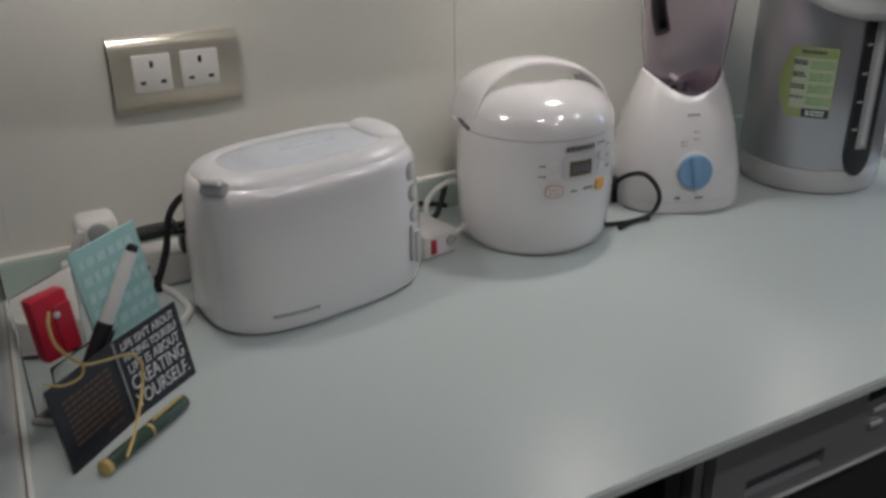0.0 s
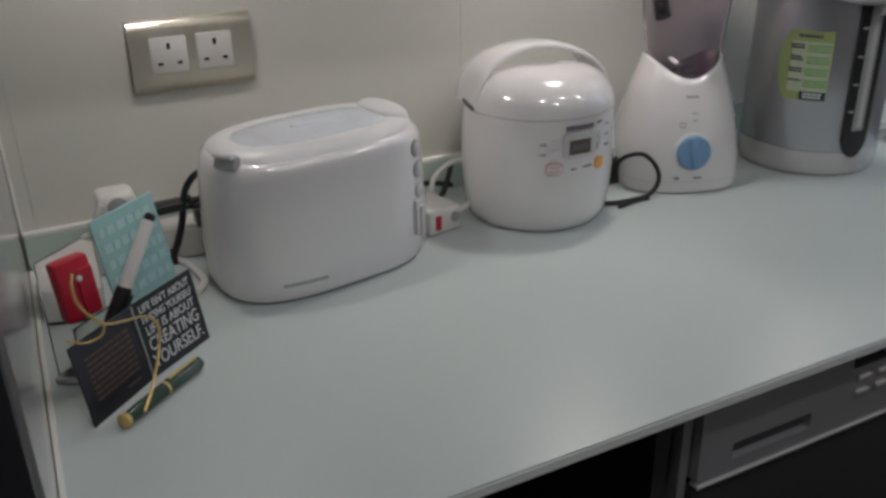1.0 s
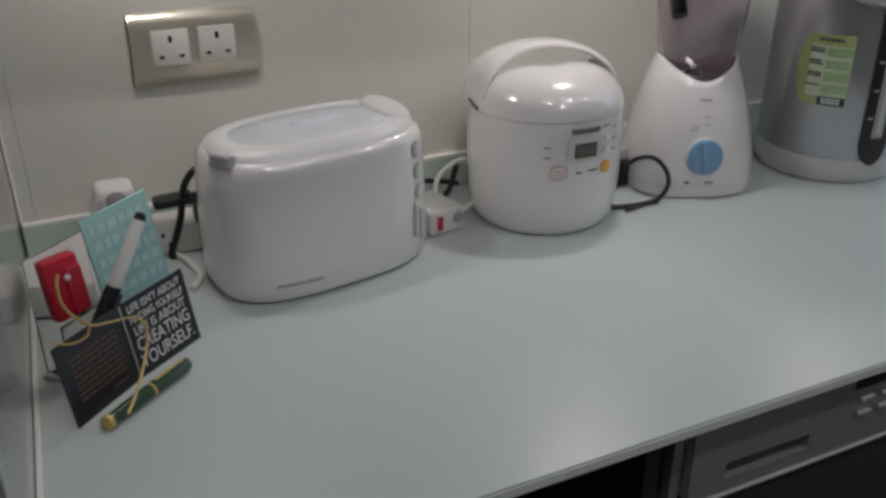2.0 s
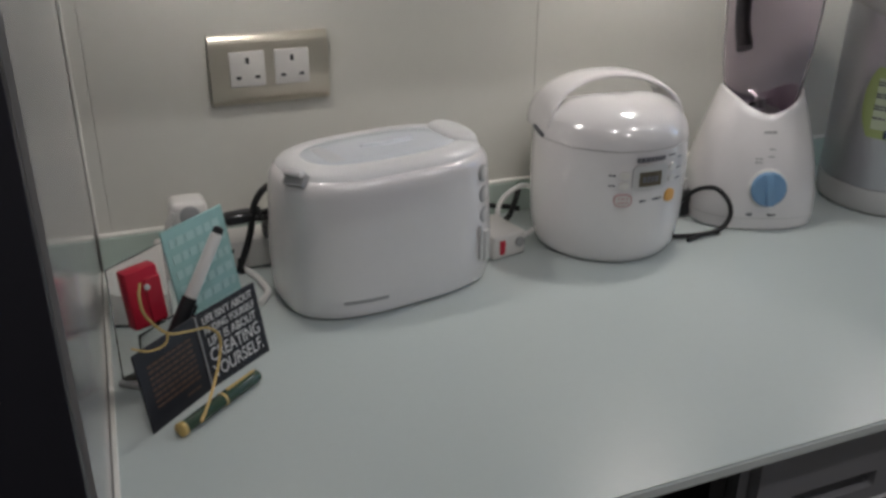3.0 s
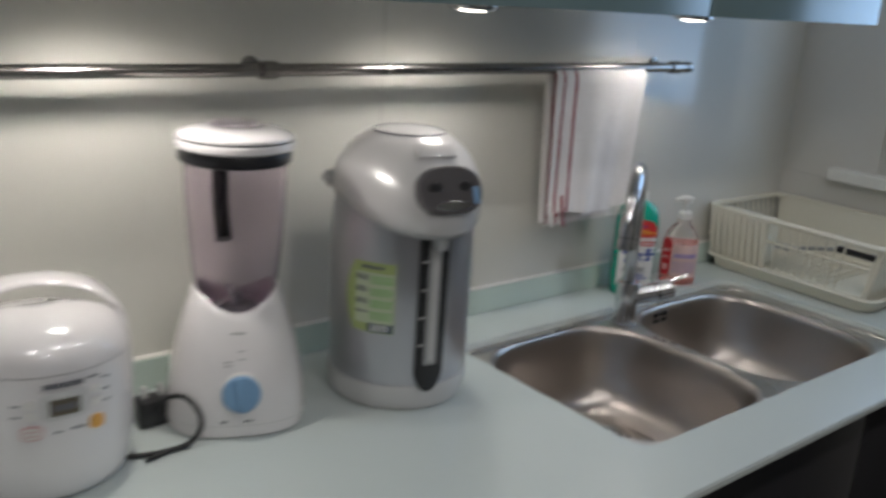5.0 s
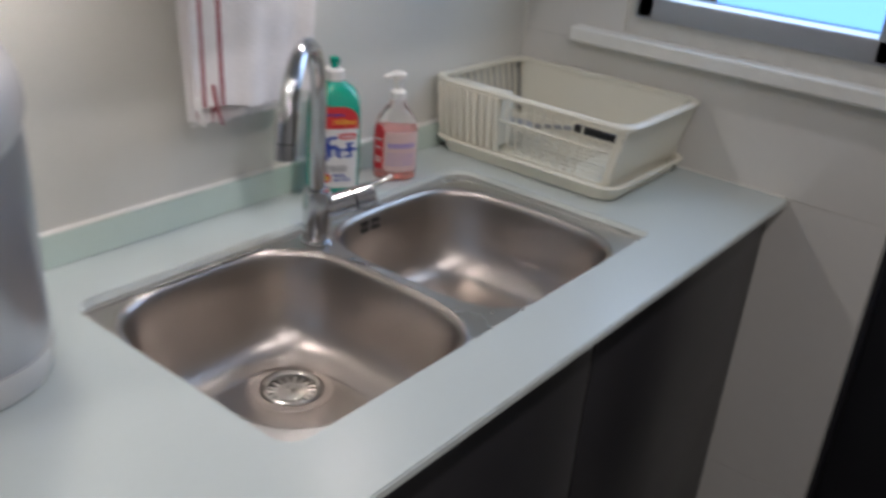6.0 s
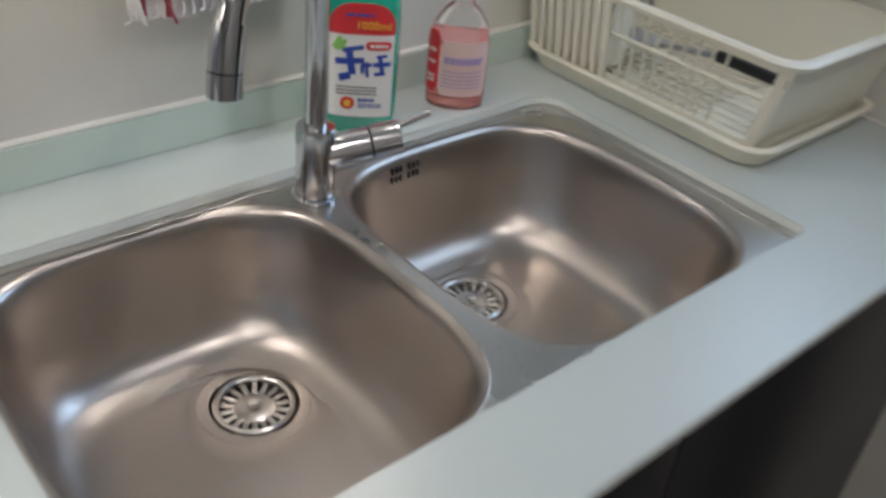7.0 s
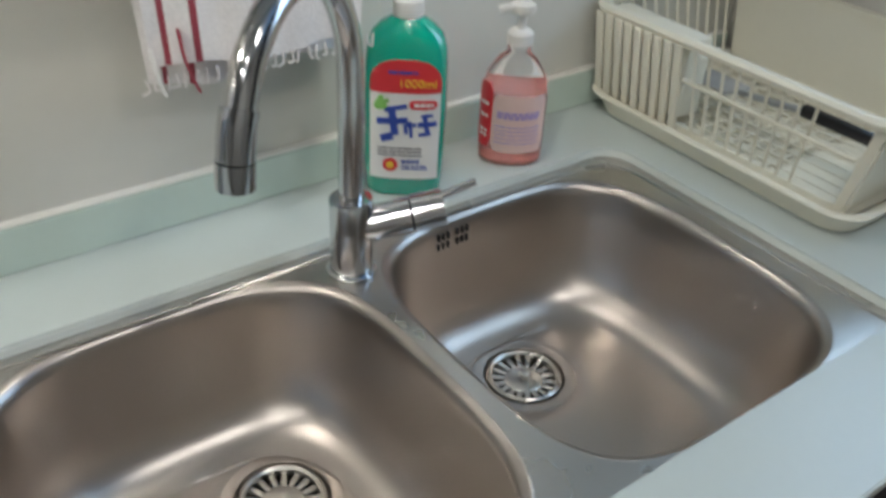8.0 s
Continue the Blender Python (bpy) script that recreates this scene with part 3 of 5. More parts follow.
def socket():
    s = thing("wall_socket", 0.2315, 0.0, 1.1405, 0, "champagne metal double wall socket with white inserts", "socket")
    # a plate whose upper and lower edges roll back to the wall
    bm = bmesh.new()
    prof = [(-0.043, 0.0), (-0.043, 0.004), (-0.040, 0.008), (-0.034, 0.0098), (-0.02, 0.0105), (0.02, 0.0105), (0.032, 0.0098), (0.039, 0.0075), (0.043, 0.003), (0.043, 0.0)]
    rows = [[bm.verts.new((sx * 0.0735, -d, z)) for z, d in prof] for sx in (-1, 1)]
    for k in range(len(prof)):
        j = (k + 1) % len(prof)
        bm.faces.new((rows[0][k], rows[0][j], rows[1][j], rows[1][k]))
    bm.faces.new(rows[0])
    bm.faces.new(rows[1][::-1])
    plate_ = part("cover_plate", bm, SOCKET, s, "champagne brushed cover plate")
    for cx in (-0.0285, 0.0265):
        ins = part("insert", box(cx - 0.0215, cx + 0.0215, -0.0125, -0.009, -0.0195, 0.0235, 0.0012), PLASTIC_MATT, s, "white socket insert")
        part("slot", box(cx - 0.002, cx + 0.002, -0.0131, -0.012, 0.009, 0.0165), BLACK, ins)
        part("slot", box(cx - 0.0145, cx - 0.0085, -0.0131, -0.012, -0.0095, -0.006), BLACK, ins)
        part("slot", box(cx + 0.0085, cx + 0.0145, -0.0131, -0.012, -0.0095, -0.006), BLACK, ins)


socket()


# ---- sink ----
SINK_Z = TOP - 0.0118
BOWLS = ((1.487, -0.3145, 0.171, 0.1845, 1.541, -0.251), (1.86, -0.3145, 0.171, 0.182, 1.842, -0.245))


def sink():
    s = thing("kitchen_sink", 1.684, -0.305, SINK_Z, 0, "brushed stainless steel double-bowl sink set under the worktop", "sink")
    ox, oy = 1.684, -0.305
    grown = [ring(rx + 0.008, ry + 0.008, 3.7, 64, cx - ox, cy - oy) for cx, cy, rx, ry, dx, dy in BOWLS]
    outer = rounded(CUT[0] - ox - 0.018, CUT[1] - ox + 0.018, -0.255, CUT[3] - oy + 0.015, (0.02, 0.02, 0.05, 0.03))
    deck = part("deck", plate(outer, grown, -0.0016, 0.0), STEEL_DECK, s, "flat brushed steel deck")
    rib = [(x, y, 0.0) for x, y in rounded(CUT[0] - ox - 0.012, CUT[1] - ox - 0.0135, -0.25, CUT[3] - oy - 0.0125, (0.02, 0.02, 0.05, 0.03))]
    part("raised_rib", tube(rib[7:], 0.0024, 8, steps=1), STEEL_DECK, deck)
    for cx, cy, rx, ry, dx, dy in BOWLS:
        bm = bmesh.new()
        rows = []
        prof = [(0.0088, 0.0002), (0.0068, -0.0007), (0.0045, -0.002), (0.0024, -0.0036), (0.0008, -0.0058), (-0.0005, -0.009), (-0.0018, -0.014), (-0.0045, -0.05), (-0.007, -0.085), (-0.0105, -0.104),
                (-0.0165, -0.121), (-0.025, -0.134), (-0.036, -0.1435), (-0.049, -0.149), (-0.06, -0.1515)]
        for grow, z in prof:
            rows.append([(x, y, z) for x, y in ring(rx + grow, ry + grow, 3.7 - 0.7 * min(1, -z / 0.15), 64, cx - ox, cy - oy)])
        # the floor falls gently to the waste hole
        last = rows[-1]
        hole = [(dx - ox + 0.0575 * math.cos(2 * math.pi * k / 64), dy - oy + 0.0575 * math.sin(2 * math.pi * k / 64)) for k in range(64)]
        for f, z in ((0.25, -0.1528), (0.55, -0.1537), (0.85, -0.1541), (1.0, -0.1545)):
            rows.append([(a[0] + (h[0] - a[0]) * f, a[1] + (h[1] - a[1]) * f, z) for a, h in zip(last, hole)])
        rows.append([(dx - ox + 0.053 * math.cos(2 * math.pi * k / 64), dy - oy + 0.053 * math.sin(2 * math.pi * k / 64), -0.158) for k in range(64)])
        vs = [[bm.verts.new(q) for q in r] for r in rows]
        for a, b in zip(vs, vs[1:]):
            for k in range(64):
                bm.faces.new((a[k], a[(k + 1) % 64], b[(k + 1) % 64], b[k]))
        bowl = part("bowl", bm, STEEL, s, "brushed steel bowl with rounded corners")
        md = bowl.modifiers.new("skin", "SOLIDIFY")
        md.thickness, md.offset = 0.001, 1.0
        waste = part("waste", moved(lathe([(0.0578, -0.1552), (0.0566, -0.1538), (0.051, -0.1532), (0.0455, -0.154), (0.0425, -0.16), (0.041, -0.178)], 40, (False, False)), pose(dx - ox, dy - oy, 0)), STEEL, s, "polished waste ring")
        part("pipe", moved(lathe([(0.0405, -0.24), (0.0405, -0.178)], 24, (True, False)), pose(dx - ox, dy - oy, 0)), BLACK, waste)
        basket = part("strainer", moved(lathe([(0.002, -0.1665), (0.018, -0.1672), (0.021, -0.1685), (0.0212, -0.172)], 36, (True, False)), pose(dx - ox, dy - oy, 0.0085)), STEEL_DECK, s, "satin steel basket strainer")
        part("strainer_rim", moved(lathe([(0.0352, -0.168), (0.0355, -0.1625), (0.0385, -0.1605), (0.0415, -0.1625), (0.0416, -0.169)], 40, (False, False)), pose(dx - ox, dy - oy, 0.0085)), STEEL_DECK, basket)
        for k in range(18):
            spoke = box(0.0205, 0.0365, -0.0031, 0.0031, -0.1705, -0.1675, 0.001, 1)
            part("spoke", moved(spoke, pose(dx - ox, dy - oy, 0.0085, 0, 0, k * 20)), STEEL_DECK, basket)
        part("strainer_knob", moved(lathe([(0.003, -0.167), (0.003, -0.1625), (0.0065, -0.1615), (0.0065, -0.1585), (0.004, -0.157)], 20), pose(dx - ox, dy - oy, 0.0085)), STEEL_DECK, basket)
    cx, cy, rx, ry, dx, dy = BOWLS[1]
    for g in (0, 1):
        for i in range(3):
            for j in range(2):
                x, z = 1.795 + g * 0.026 + i * 0.0066, -0.0165 - j * 0.0118
                y = cy + (ry - 0.003) * (1 - (abs(x - cx) / rx) ** 3.7) ** (1 / 3.7) - oy
                part("overflow_slot", box(x - ox - 0.0016, x - ox + 0.0016, y - 0.0028, y + 0.006, z - 0.0043, z + 0.0043, 0.001, 1), BLACK, s, "black overflow slot")


sink()


def faucet():
    f = thing("kitchen_tap", 1.675, -0.156, SINK_Z + 0.0005, 0, "polished chrome swan-neck mixer tap on the sink deck", "tap")
    part("base_ring", lathe([(0.0245, 0.0), (0.0245, 0.003), (0.022, 0.005)], 32), CHROME, f)
    part("body", lathe([(0.0205, 0.005), (0.0205, 0.08), (0.0195, 0.0825), (0.014, 0.083)], 36), CHROME, f)
    ux, uy = -0.83, -0.558
    pts = [(0.0, 0.083), (0.0, 0.14), (0.0, 0.205), (0.008, 0.25), (0.036, 0.29), (0.078, 0.308), (0.122, 0.302), (0.157, 0.275), (0.175, 0.242)]
    neck = part("neck", tube([(ux * d, uy * d, z) for d, z in pts], 0.0115, 20, steps=8), CHROME, f, "arched chrome neck")
    part("nozzle", tube([(ux * d, uy * d, z) for d, z in ((0.173, 0.247), (0.1785, 0.235), (0.182, 0.222), (0.184, 0.213))], 0.0138, 24, steps=4), SATIN, neck, "chrome nozzle sleeve")
    part("nozzle_tip", tube([(ux * d, uy * d, z) for d, z in ((0.1842, 0.2125), (0.1858, 0.203), (0.187, 0.193))], 0.0142, 24, steps=2), SATIN, neck, "chrome nozzle tip")
    vx, vy = 0.9, -0.436
    mid = 0.052
    part("cartridge", rod((vx * 0.012, vy * 0.012, mid), (vx * 0.056, vy * 0.056, mid + 0.008), 0.0175, 28), CHROME, f)
    cap = part("cap", rod((vx * 0.0585, vy * 0.0585, mid + 0.0085), (vx * 0.088, vy * 0.088, mid + 0.0145), 0.0185, 28), CHROME, f)
    part("seam", rod((vx * 0.055, vy * 0.055, mid + 0.0078), (vx * 0.0594, vy * 0.0594, mid + 0.0087), 0.0165, 28), BLACK, f)
    part("lever", tube([(vx * 0.07, vy * 0.07, mid + 0.023), (vx * 0.092, vy * 0.092, mid + 0.03), (vx * 0.118, vy * 0.118, mid + 0.041)], 0.0038, 12, steps=4), CHROME, cap, "thin chrome lever")


faucet()


# ---- bottles ----
def dish_soap():
    b = thing("dish_soap_bottle", 1.799, -0.062, TOP, -35.4, "green dish soap bottle with red and white label", "bottle")
    P = 3.2
    prof = [(0.0, 0.037, 0.0235), (0.004, 0.0405, 0.0265), (0.03, 0.0425, 0.028), (0.1, 0.0432, 0.028), (0.145, 0.0425, 0.027), (0.165, 0.0405, 0.026), (0.178, 0.036, 0.0235), (0.187, 0.027, 0.0195), (0.1925, 0.017, 0.0155), (0.1945, 0.0145, 0.0145)]
    part("body", loft([(z, rx, ry, P if z < 0.17 else 2.3, 0, 0) for z, rx, ry in prof]), SOAP_G, b, "translucent green bottle body")
    cap = part("cap", lathe([(0.0155, 0.195), (0.016, 0.198), (0.0155, 0.21), (0.011, 0.2125), (0.007, 0.213)], 28), PLASTIC_MATT, b, "white cap")
    part("cap_tip", lathe([(0.0062, 0.2132), (0.0062, 0.218), (0.0085, 0.222), (0.008, 0.229), (0.004, 0.2315)], 20), SOAP_G, cap, "green pull tip")
    # the label stands on the broad face, bent with it
    def on_face(bm):
        for v in bm.verts:
            bend = 0.0279 * (1 - min(abs(v.co.x / 0.0436), 0.999) ** P) ** (1 / P)
            v.co.y = -bend - 0.0006 + v.co.y
        return bm
    lab = part("label", on_face(patch(-0.036, 0.036, 0.024, 0.158, 0.0008, 16, 24, 0.026, False)), WHITE_LABEL, b, "white paper label")
    red = part("label_top", on_face(moved(patch(-0.0362, 0.0362, 0.123, 0.1582, 0.0009, 16, 16, 0.026, False), pose(0, -0.0007, 0))), RED_LABEL, lab, "red label top")
    words("volume", "1000ml", 0.012, pose(0.012, -0.0305, 0.134, 90, 0, 0), YELLOW, lab, 0.036, 0.0006)
    rnd = random.Random(3)
    part("print", on_face(bars(-0.018, 0.012, [0.1455], 0.003, pose(0, -0.0022, 0, 90, 0, 0), rnd)), BLUE_INK, lab)
    leaf = bmesh.new()
    for a, L in ((35, 0.017), (62, 0.016), (12, 0.013)):
        q = patch(0, L, -0.0028, 0.0028, 0.0005, 6, 4, 0.0027)
        join(leaf, moved(q, pose(-0.031, -0.0016, 0.106, 0, -a, 0)))
    part("leaf_mark", on_face(leaf), LEAF, lab, "green leaf picture")
    # bold blue brand drawn as plain strokes, and a red oval
    big = ((-0.022, 0.002, 0.104, 0.109, 12), (-0.029, 0.003, 0.0885, 0.0955, 4), (-0.016, -0.008, 0.076, 0.107, 8), (-0.025, -0.012, 0.069, 0.0775, 20))
    small = ((0.0, 0.012, 0.0855, 0.0895, 8), (0.0045, 0.008, 0.0735, 0.092, 6), (-0.001, 0.003, 0.0775, 0.088, 8))
    last = ((0.0135, 0.033, 0.086, 0.0915, 2), (0.0165, 0.0285, 0.0965, 0.1, 6), (0.0145, 0.027, 0.0755, 0.0795, 6), (0.0195, 0.0245, 0.0765, 0.1, 10))
    for strokes in (big, small, last):
        mark = bmesh.new()
        for x0, x1, z0, z1, lean in strokes:
            mx, mz = (x0 + x1) / 2, (z0 + z1) / 2
            join(mark, moved(patch(x0 - mx, x1 - mx, z0 - mz, z1 - mz, 0.0006, 4, 2), pose(mx, -0.0011, mz, 0, -lean, 0)))
        part("blue_mark", on_face(mark), BLUE_INK, lab, "bold blue strokes")
    part("red_oval", on_face(moved(patch(0.004, 0.033, 0.1055, 0.1155, 0.0006, 10, 10, 0.005), pose(0, -0.0011, 0))), RED_LABEL, lab, "red oval mark")
    part("oval_print", on_face(bars(0.009, 0.029, [0.1105], 0.0035, pose(0, -0.0021, 0, 90, 0, 0), rnd, 0.001, 0.004, 0.006)), WHITE_LABEL, lab)
    part("small_print", on_face(bars(-0.028, 0.02, [0.0605, 0.0565, 0.0525], 0.0016, pose(0, -0.0012, 0, 90, 0, 0), rnd, 0.001, 0.004, 0.012)), INK, lab)
    part("seal", on_face(moved(patch(-0.0225, -0.0065, 0.033, 0.049, 0.0006, 10, 12, 0.008), pose(0, -0.0011, 0))), RED_LABEL, lab, "red round seal")
    part("seal_centre", on_face(moved(patch(-0.0185, -0.0105, 0.037, 0.045, 0.0006, 8, 10, 0.004), pose(0, -0.0018, 0))), YELLOW, lab)
    part("seal_print", on_face(bars(-0.0025, 0.017, [0.045], 0.004, pose(0, -0.0012, 0, 90, 0, 0), rnd, 0.001, 0.003, 0.005)), BLUE_INK, lab)
    part("seal_print", on_face(bars(-0.0025, 0.025, [0.0395, 0.0365], 0.0014, pose(0, -0.0012, 0, 90, 0, 0), rnd, 0.001, 0.004, 0.01)), BLUE_INK, lab)


dish_soap()


def hand_soap():
    b = thing("hand_soap_bottle", 1.944, -0.07, TOP, -38, "clear pump bottle of pink hand soap", "bottle")
    shell = [(0.0, 0.031, 0.026), (0.003, 0.0365, 0.0305), (0.02, 0.0375, 0.0315), (0.085, 0.037, 0.031), (0.105, 0.033, 0.028), (0.122, 0.022, 0.02), (0.13, 0.0135, 0.0135), (0.14, 0.0125, 0.0125)]
    part("body", loft([(z, rx, ry, 2.4 if z < 0.1 else 2.0, 0, 0) for z, rx, ry in shell]), CLEAR, b, "clear plastic body").visible_shadow = False
    part("liquid", loft([(0.002, 0.031, 0.026, 2.4, 0, 0), (0.005, 0.0357, 0.0297, 2.4, 0, 0), (0.05, 0.0365, 0.0305, 2.4, 0, 0), (0.088, 0.0358, 0.0298, 2.4, 0, 0)]), SOAP_R, b, "pink liquid soap")
    pump = part("pump_collar", lathe([(0.0145, 0.1405), (0.0145, 0.152), (0.012, 0.155), (0.006, 0.157)], 24), PLASTIC_MATT, b, "white pump collar")
    part("pump_stem", lathe([(0.005, 0.157), (0.005, 0.174)], 16), PLASTIC_MATT, pump)
    head = loft([(0.174, 0.011, 0.010, 2, 0, 0), (0.178, 0.014, 0.011, 2, 0, 0), (0.184, 0.0135, 0.0105, 2, 0, 0), (0.187, 0.009, 0.007, 2, 0, 0)], 24)
    tube([(0.0, 0, 0.180), (-0.015, -0.004, 0.181), (-0.026, -0.006, 0.178)], 0.0042, 10, steps=3, bm=head)
    part("pump_head", head, PLASTIC_MATT, pump, "white pump head")
    def on_face(bm, off=0.0007):
        for v in bm.verts:
            a = v.co.x / 0.033
            v.co = Vector(((0.0376 + off - v.co.y) * math.sin(a), -(0.0318 + off - v.co.y) * math.cos(a), v.co.z))
        return bm
    red = part("side_label", on_face(patch(-0.046, -0.0235, 0.022, 0.1, 0.0006, 8, 8, 0.004)), RED_LABEL, b, "red side label")
    rnd = random.Random(5)
    part("side_print", on_face(bars(-0.039, -0.028, [0.036, 0.042, 0.06, 0.075], 0.004, pose(0, -0.0008, 0, 90, 0, 0), rnd, 0.002, 0.004, 0.006)), WHITE_LABEL, red)
    lab = part("label", on_face(patch(-0.0225, 0.036, 0.02, 0.09, 0.0006, 10, 8, 0.004)), PINK_LABEL, b, "pale pink label")
    part("print", on_face(bars(-0.017, 0.027, [0.068, 0.0645], 0.0055, pose(0, -0.0008, 0, 90, 0, 0), rnd, 0.0012, 0.004, 0.006)), LILAC, lab, "lilac print as bars")
    part("small_print", on_face(bars(-0.018, 0.027, [0.052, 0.047, 0.042, 0.037, 0.032], 0.0014, pose(0, -0.0008, 0, 90, 0, 0), rnd, 0.001, 0.004, 0.012)), LILAC, lab)


hand_soap()


# ---- dish rack ----
def dish_rack():
    r = thing("dish_rack", 2.261, -0.212, TOP, 0, "cream plastic dish drainer with a tray, nearly empty", "dish rack")
    hx, hy = 0.145, 0.196

    def frame_loop(hx, hy, rad, n=6):
        return rounded(-hx, hx, -hy, hy, (rad,) * 4, n)

    def skirt(levels, cap_bottom=True):
        bm = bmesh.new()
        rows = [[bm.verts.new((x, y, z)) for x, y in frame_loop(a, b, c)] for a, b, c, z in levels]
        n = len(rows[0])
        for p, q in zip(rows, rows[1:]):
            for k in range(n):
                bm.faces.new((p[k], p[(k + 1) % n], q[(k + 1) % n], q[k]))
        if cap_bottom:
            bm.faces.new(rows[0][::-1])
            bm.faces.new(rows[-1])
        return bm

    part("tray", skirt([(hx - 0.017, hy - 0.017, 0.03, 0.0005), (hx - 0.011, hy - 0.011, 0.034, 0.003), (hx - 0.004, hy - 0.004, 0.036, 0.022), (hx + 0.004, hy + 0.004, 0.038, 0.026), (hx + 0.005, hy + 0.005, 0.038, 0.029),
                        (hx + 0.002, hy + 0.002, 0.036, 0.031), (hx - 0.005, hy - 0.005, 0.034, 0.03), (hx - 0.013, hy - 0.013, 0.03, 0.01), (hx - 0.03, hy - 0.03, 0.02, 0.006)]), CREAM, r, "cream drip tray")
    top, bot = 0.139, 0.018
    tx, ty, bx, by = hx - 0.002, hy + 0.011, hx - 0.022, hy - 0.022
    part("rim", skirt([(tx - 0.008, ty - 0.008, 0.03, top - 0.006), (tx + 0.004, ty + 0.004, 0.036, top - 0.006), (tx + 0.006, ty + 0.006, 0.038, top), (tx + 0.001, ty + 0.001, 0.034, top + 0.004),
                       (tx - 0.008, ty - 0.008, 0.03, top + 0.003), (tx - 0.008, ty - 0.008, 0.03, top - 0.006)], False), CREAM, r, "rolled cream rim")
    part("foot_rim", skirt([(bx - 0.004, by - 0.004, 0.026, bot), (bx + 0.003, by + 0.003, 0.03, bot), (bx + 0.003, by + 0.003, 0.03, bot + 0.012), (bx - 0.004, by - 0.004, 0.026, bot + 0.012), (bx - 0.004, by - 0.004, 0.026, bot)], False), CREAM, r)

    def wall(name, a, b, thick=0.0025):
        """A solid stretch of the sloping side from fraction a to b, each given as (x, y) signs along the outline."""
        bm = bmesh.new()
        (ax, ay), (cx, cy) = a, b
        lo = [Vector((ax * bx, ay * by, bot + 0.006)), Vector((cx * bx, cy * by, bot + 0.006))]
        hi = [Vector((cx * (tx - 0.006), cy * (ty - 0.006), top)), Vector((ax * (tx - 0.006), ay * (ty - 0.006), top))]
        quad = lo + hi
        nrm = (quad[1] - quad[0]).cross(quad[3] - quad[0]).normalized() * thick
        f = [bm.verts.new(q) for q in quad]
        k = [bm.verts.new(q + nrm) for q in quad]
        bm.faces.new(f)
        bm.faces.new(k[::-1])
        for i in range(4):
            j = (i + 1) % 4
            bm.faces.new((f[i], f[j], k[j], k[i]))
        return part(name, bm, CREAM, r)

    # long side towards the sink: slats, a closed corner and a cutlery end
    wall("end_panel", (-1, -0.995), (1, -0.995))
    wall("corner_panel", (-1, -0.93), (-1, -0.99))
    wall("far_panel", (1, -0.99), (1, 0.99))

    def slat(x0, y0, x1, y1, w=0.0022):
        part("slat", rod((x0, y0, bot + 0.006), (x1, y1, top), w, 6), CREAM, r)

    for k in range(9):
        f = -0.6 + k * 0.1
        slat(-bx, f * by, -(tx - 0.003), f * (ty - 0.003))
    for z in (0.09,):
        g = (z - bot) / (top - bot)
        x, y = bx + (tx - bx) * g, by + (ty - by) * g
        part("cross_bar", rod((-x + 0.001, -0.9 * y, z), (-x + 0.001, 0.28 * y, z), 0.003, 6), CREAM, r)
    for k in range(9):
        f = 0.30 + k * 0.083
        part("rib", moved(box(-0.0022, 0.0022, -0.006, 0.006, bot + 0.006, top - 0.002, 0.0015, 1), pose(-(bx + tx) / 2 + 0.004, f * (by + ty) / 2, 0, 0, -9.5, 0)), CREAM, r)
    cut = part("cutlery_box", box(-tx + 0.012, -tx + 0.052, 0.055, ty - 0.014, bot + 0.02, top - 0.004, 0.004), CREAM, r, "cream cutlery compartment")
    for k in range(12):
        f = -0.85 + k * 0.155
        slat(f * bx, by, f * (tx - 0.003), ty - 0.003)
    for k in range(22):
        f = -0.93 + k * 0.0885
        part("rib", moved(box(-0.0022, 0.0022, -0.0028, 0.0028, bot + 0.006, top - 0.004, 0.001, 1), pose((bx + tx) / 2 - 0.007, f * (by + ty) / 2, 0, 0, 9.5, 0)), CREAM, r)
    # lattice floor
    lat = bmesh.new()
    for k in range(17):
        y = -by + 0.01 + k * (2 * by - 0.02) / 16
        box(-bx, bx, y - 0.002, y + 0.002, bot + 0.001, bot + 0.005, bm=lat)
    for k in range(12):
        x = -bx + 0.008 + k * (2 * bx - 0.016) / 11
        box(x - 0.002, x + 0.002, -by, by, bot + 0.002, bot + 0.006, bm=lat)
    box(-bx, bx, -by, -by + 0.1, bot + 0.001, bot + 0.0045, bm=lat)
    part("lattice_floor", lat, CREAM, r, "cream lattice floor", False)
    part("handle", tube([(-0.115, ty + 0.002, top), (-0.118, ty + 0.012, top - 0.012), (-0.118, ty + 0.0145, top - 0.05), (-0.112, ty + 0.006, top - 0.075)], 0.005, 10, steps=5), CREAM, r, "curved cream handle")
    u = thing("spatula", 2.183, -0.262, TOP + 0.074, 0, "black kitchen spatula lying in the dish rack", "utensil")
    part("grip", moved(box(-0.0045, 0.0045, -0.142, -0.05, -0.0065, 0.0065, 0.002), pose(-0.052, 0, 0.041, 0, -8, 0)), BLACK, u, "flat black grip")
    part("stem", tube([(-0.052, -0.052, 0.04), (-0.02, 0.03, 0.016), (0.02, 0.08, -0.006)], 0.004, 8), PLASTIC_GREY, u)
    part("blade", moved(box(-0.022, 0.022, 0.0, 0.075, -0.0015, 0.0015, 0.001), pose(0.022, 0.078, -0.006, -4, 0, -10)), PLASTIC_GREY, u)


dish_rack()


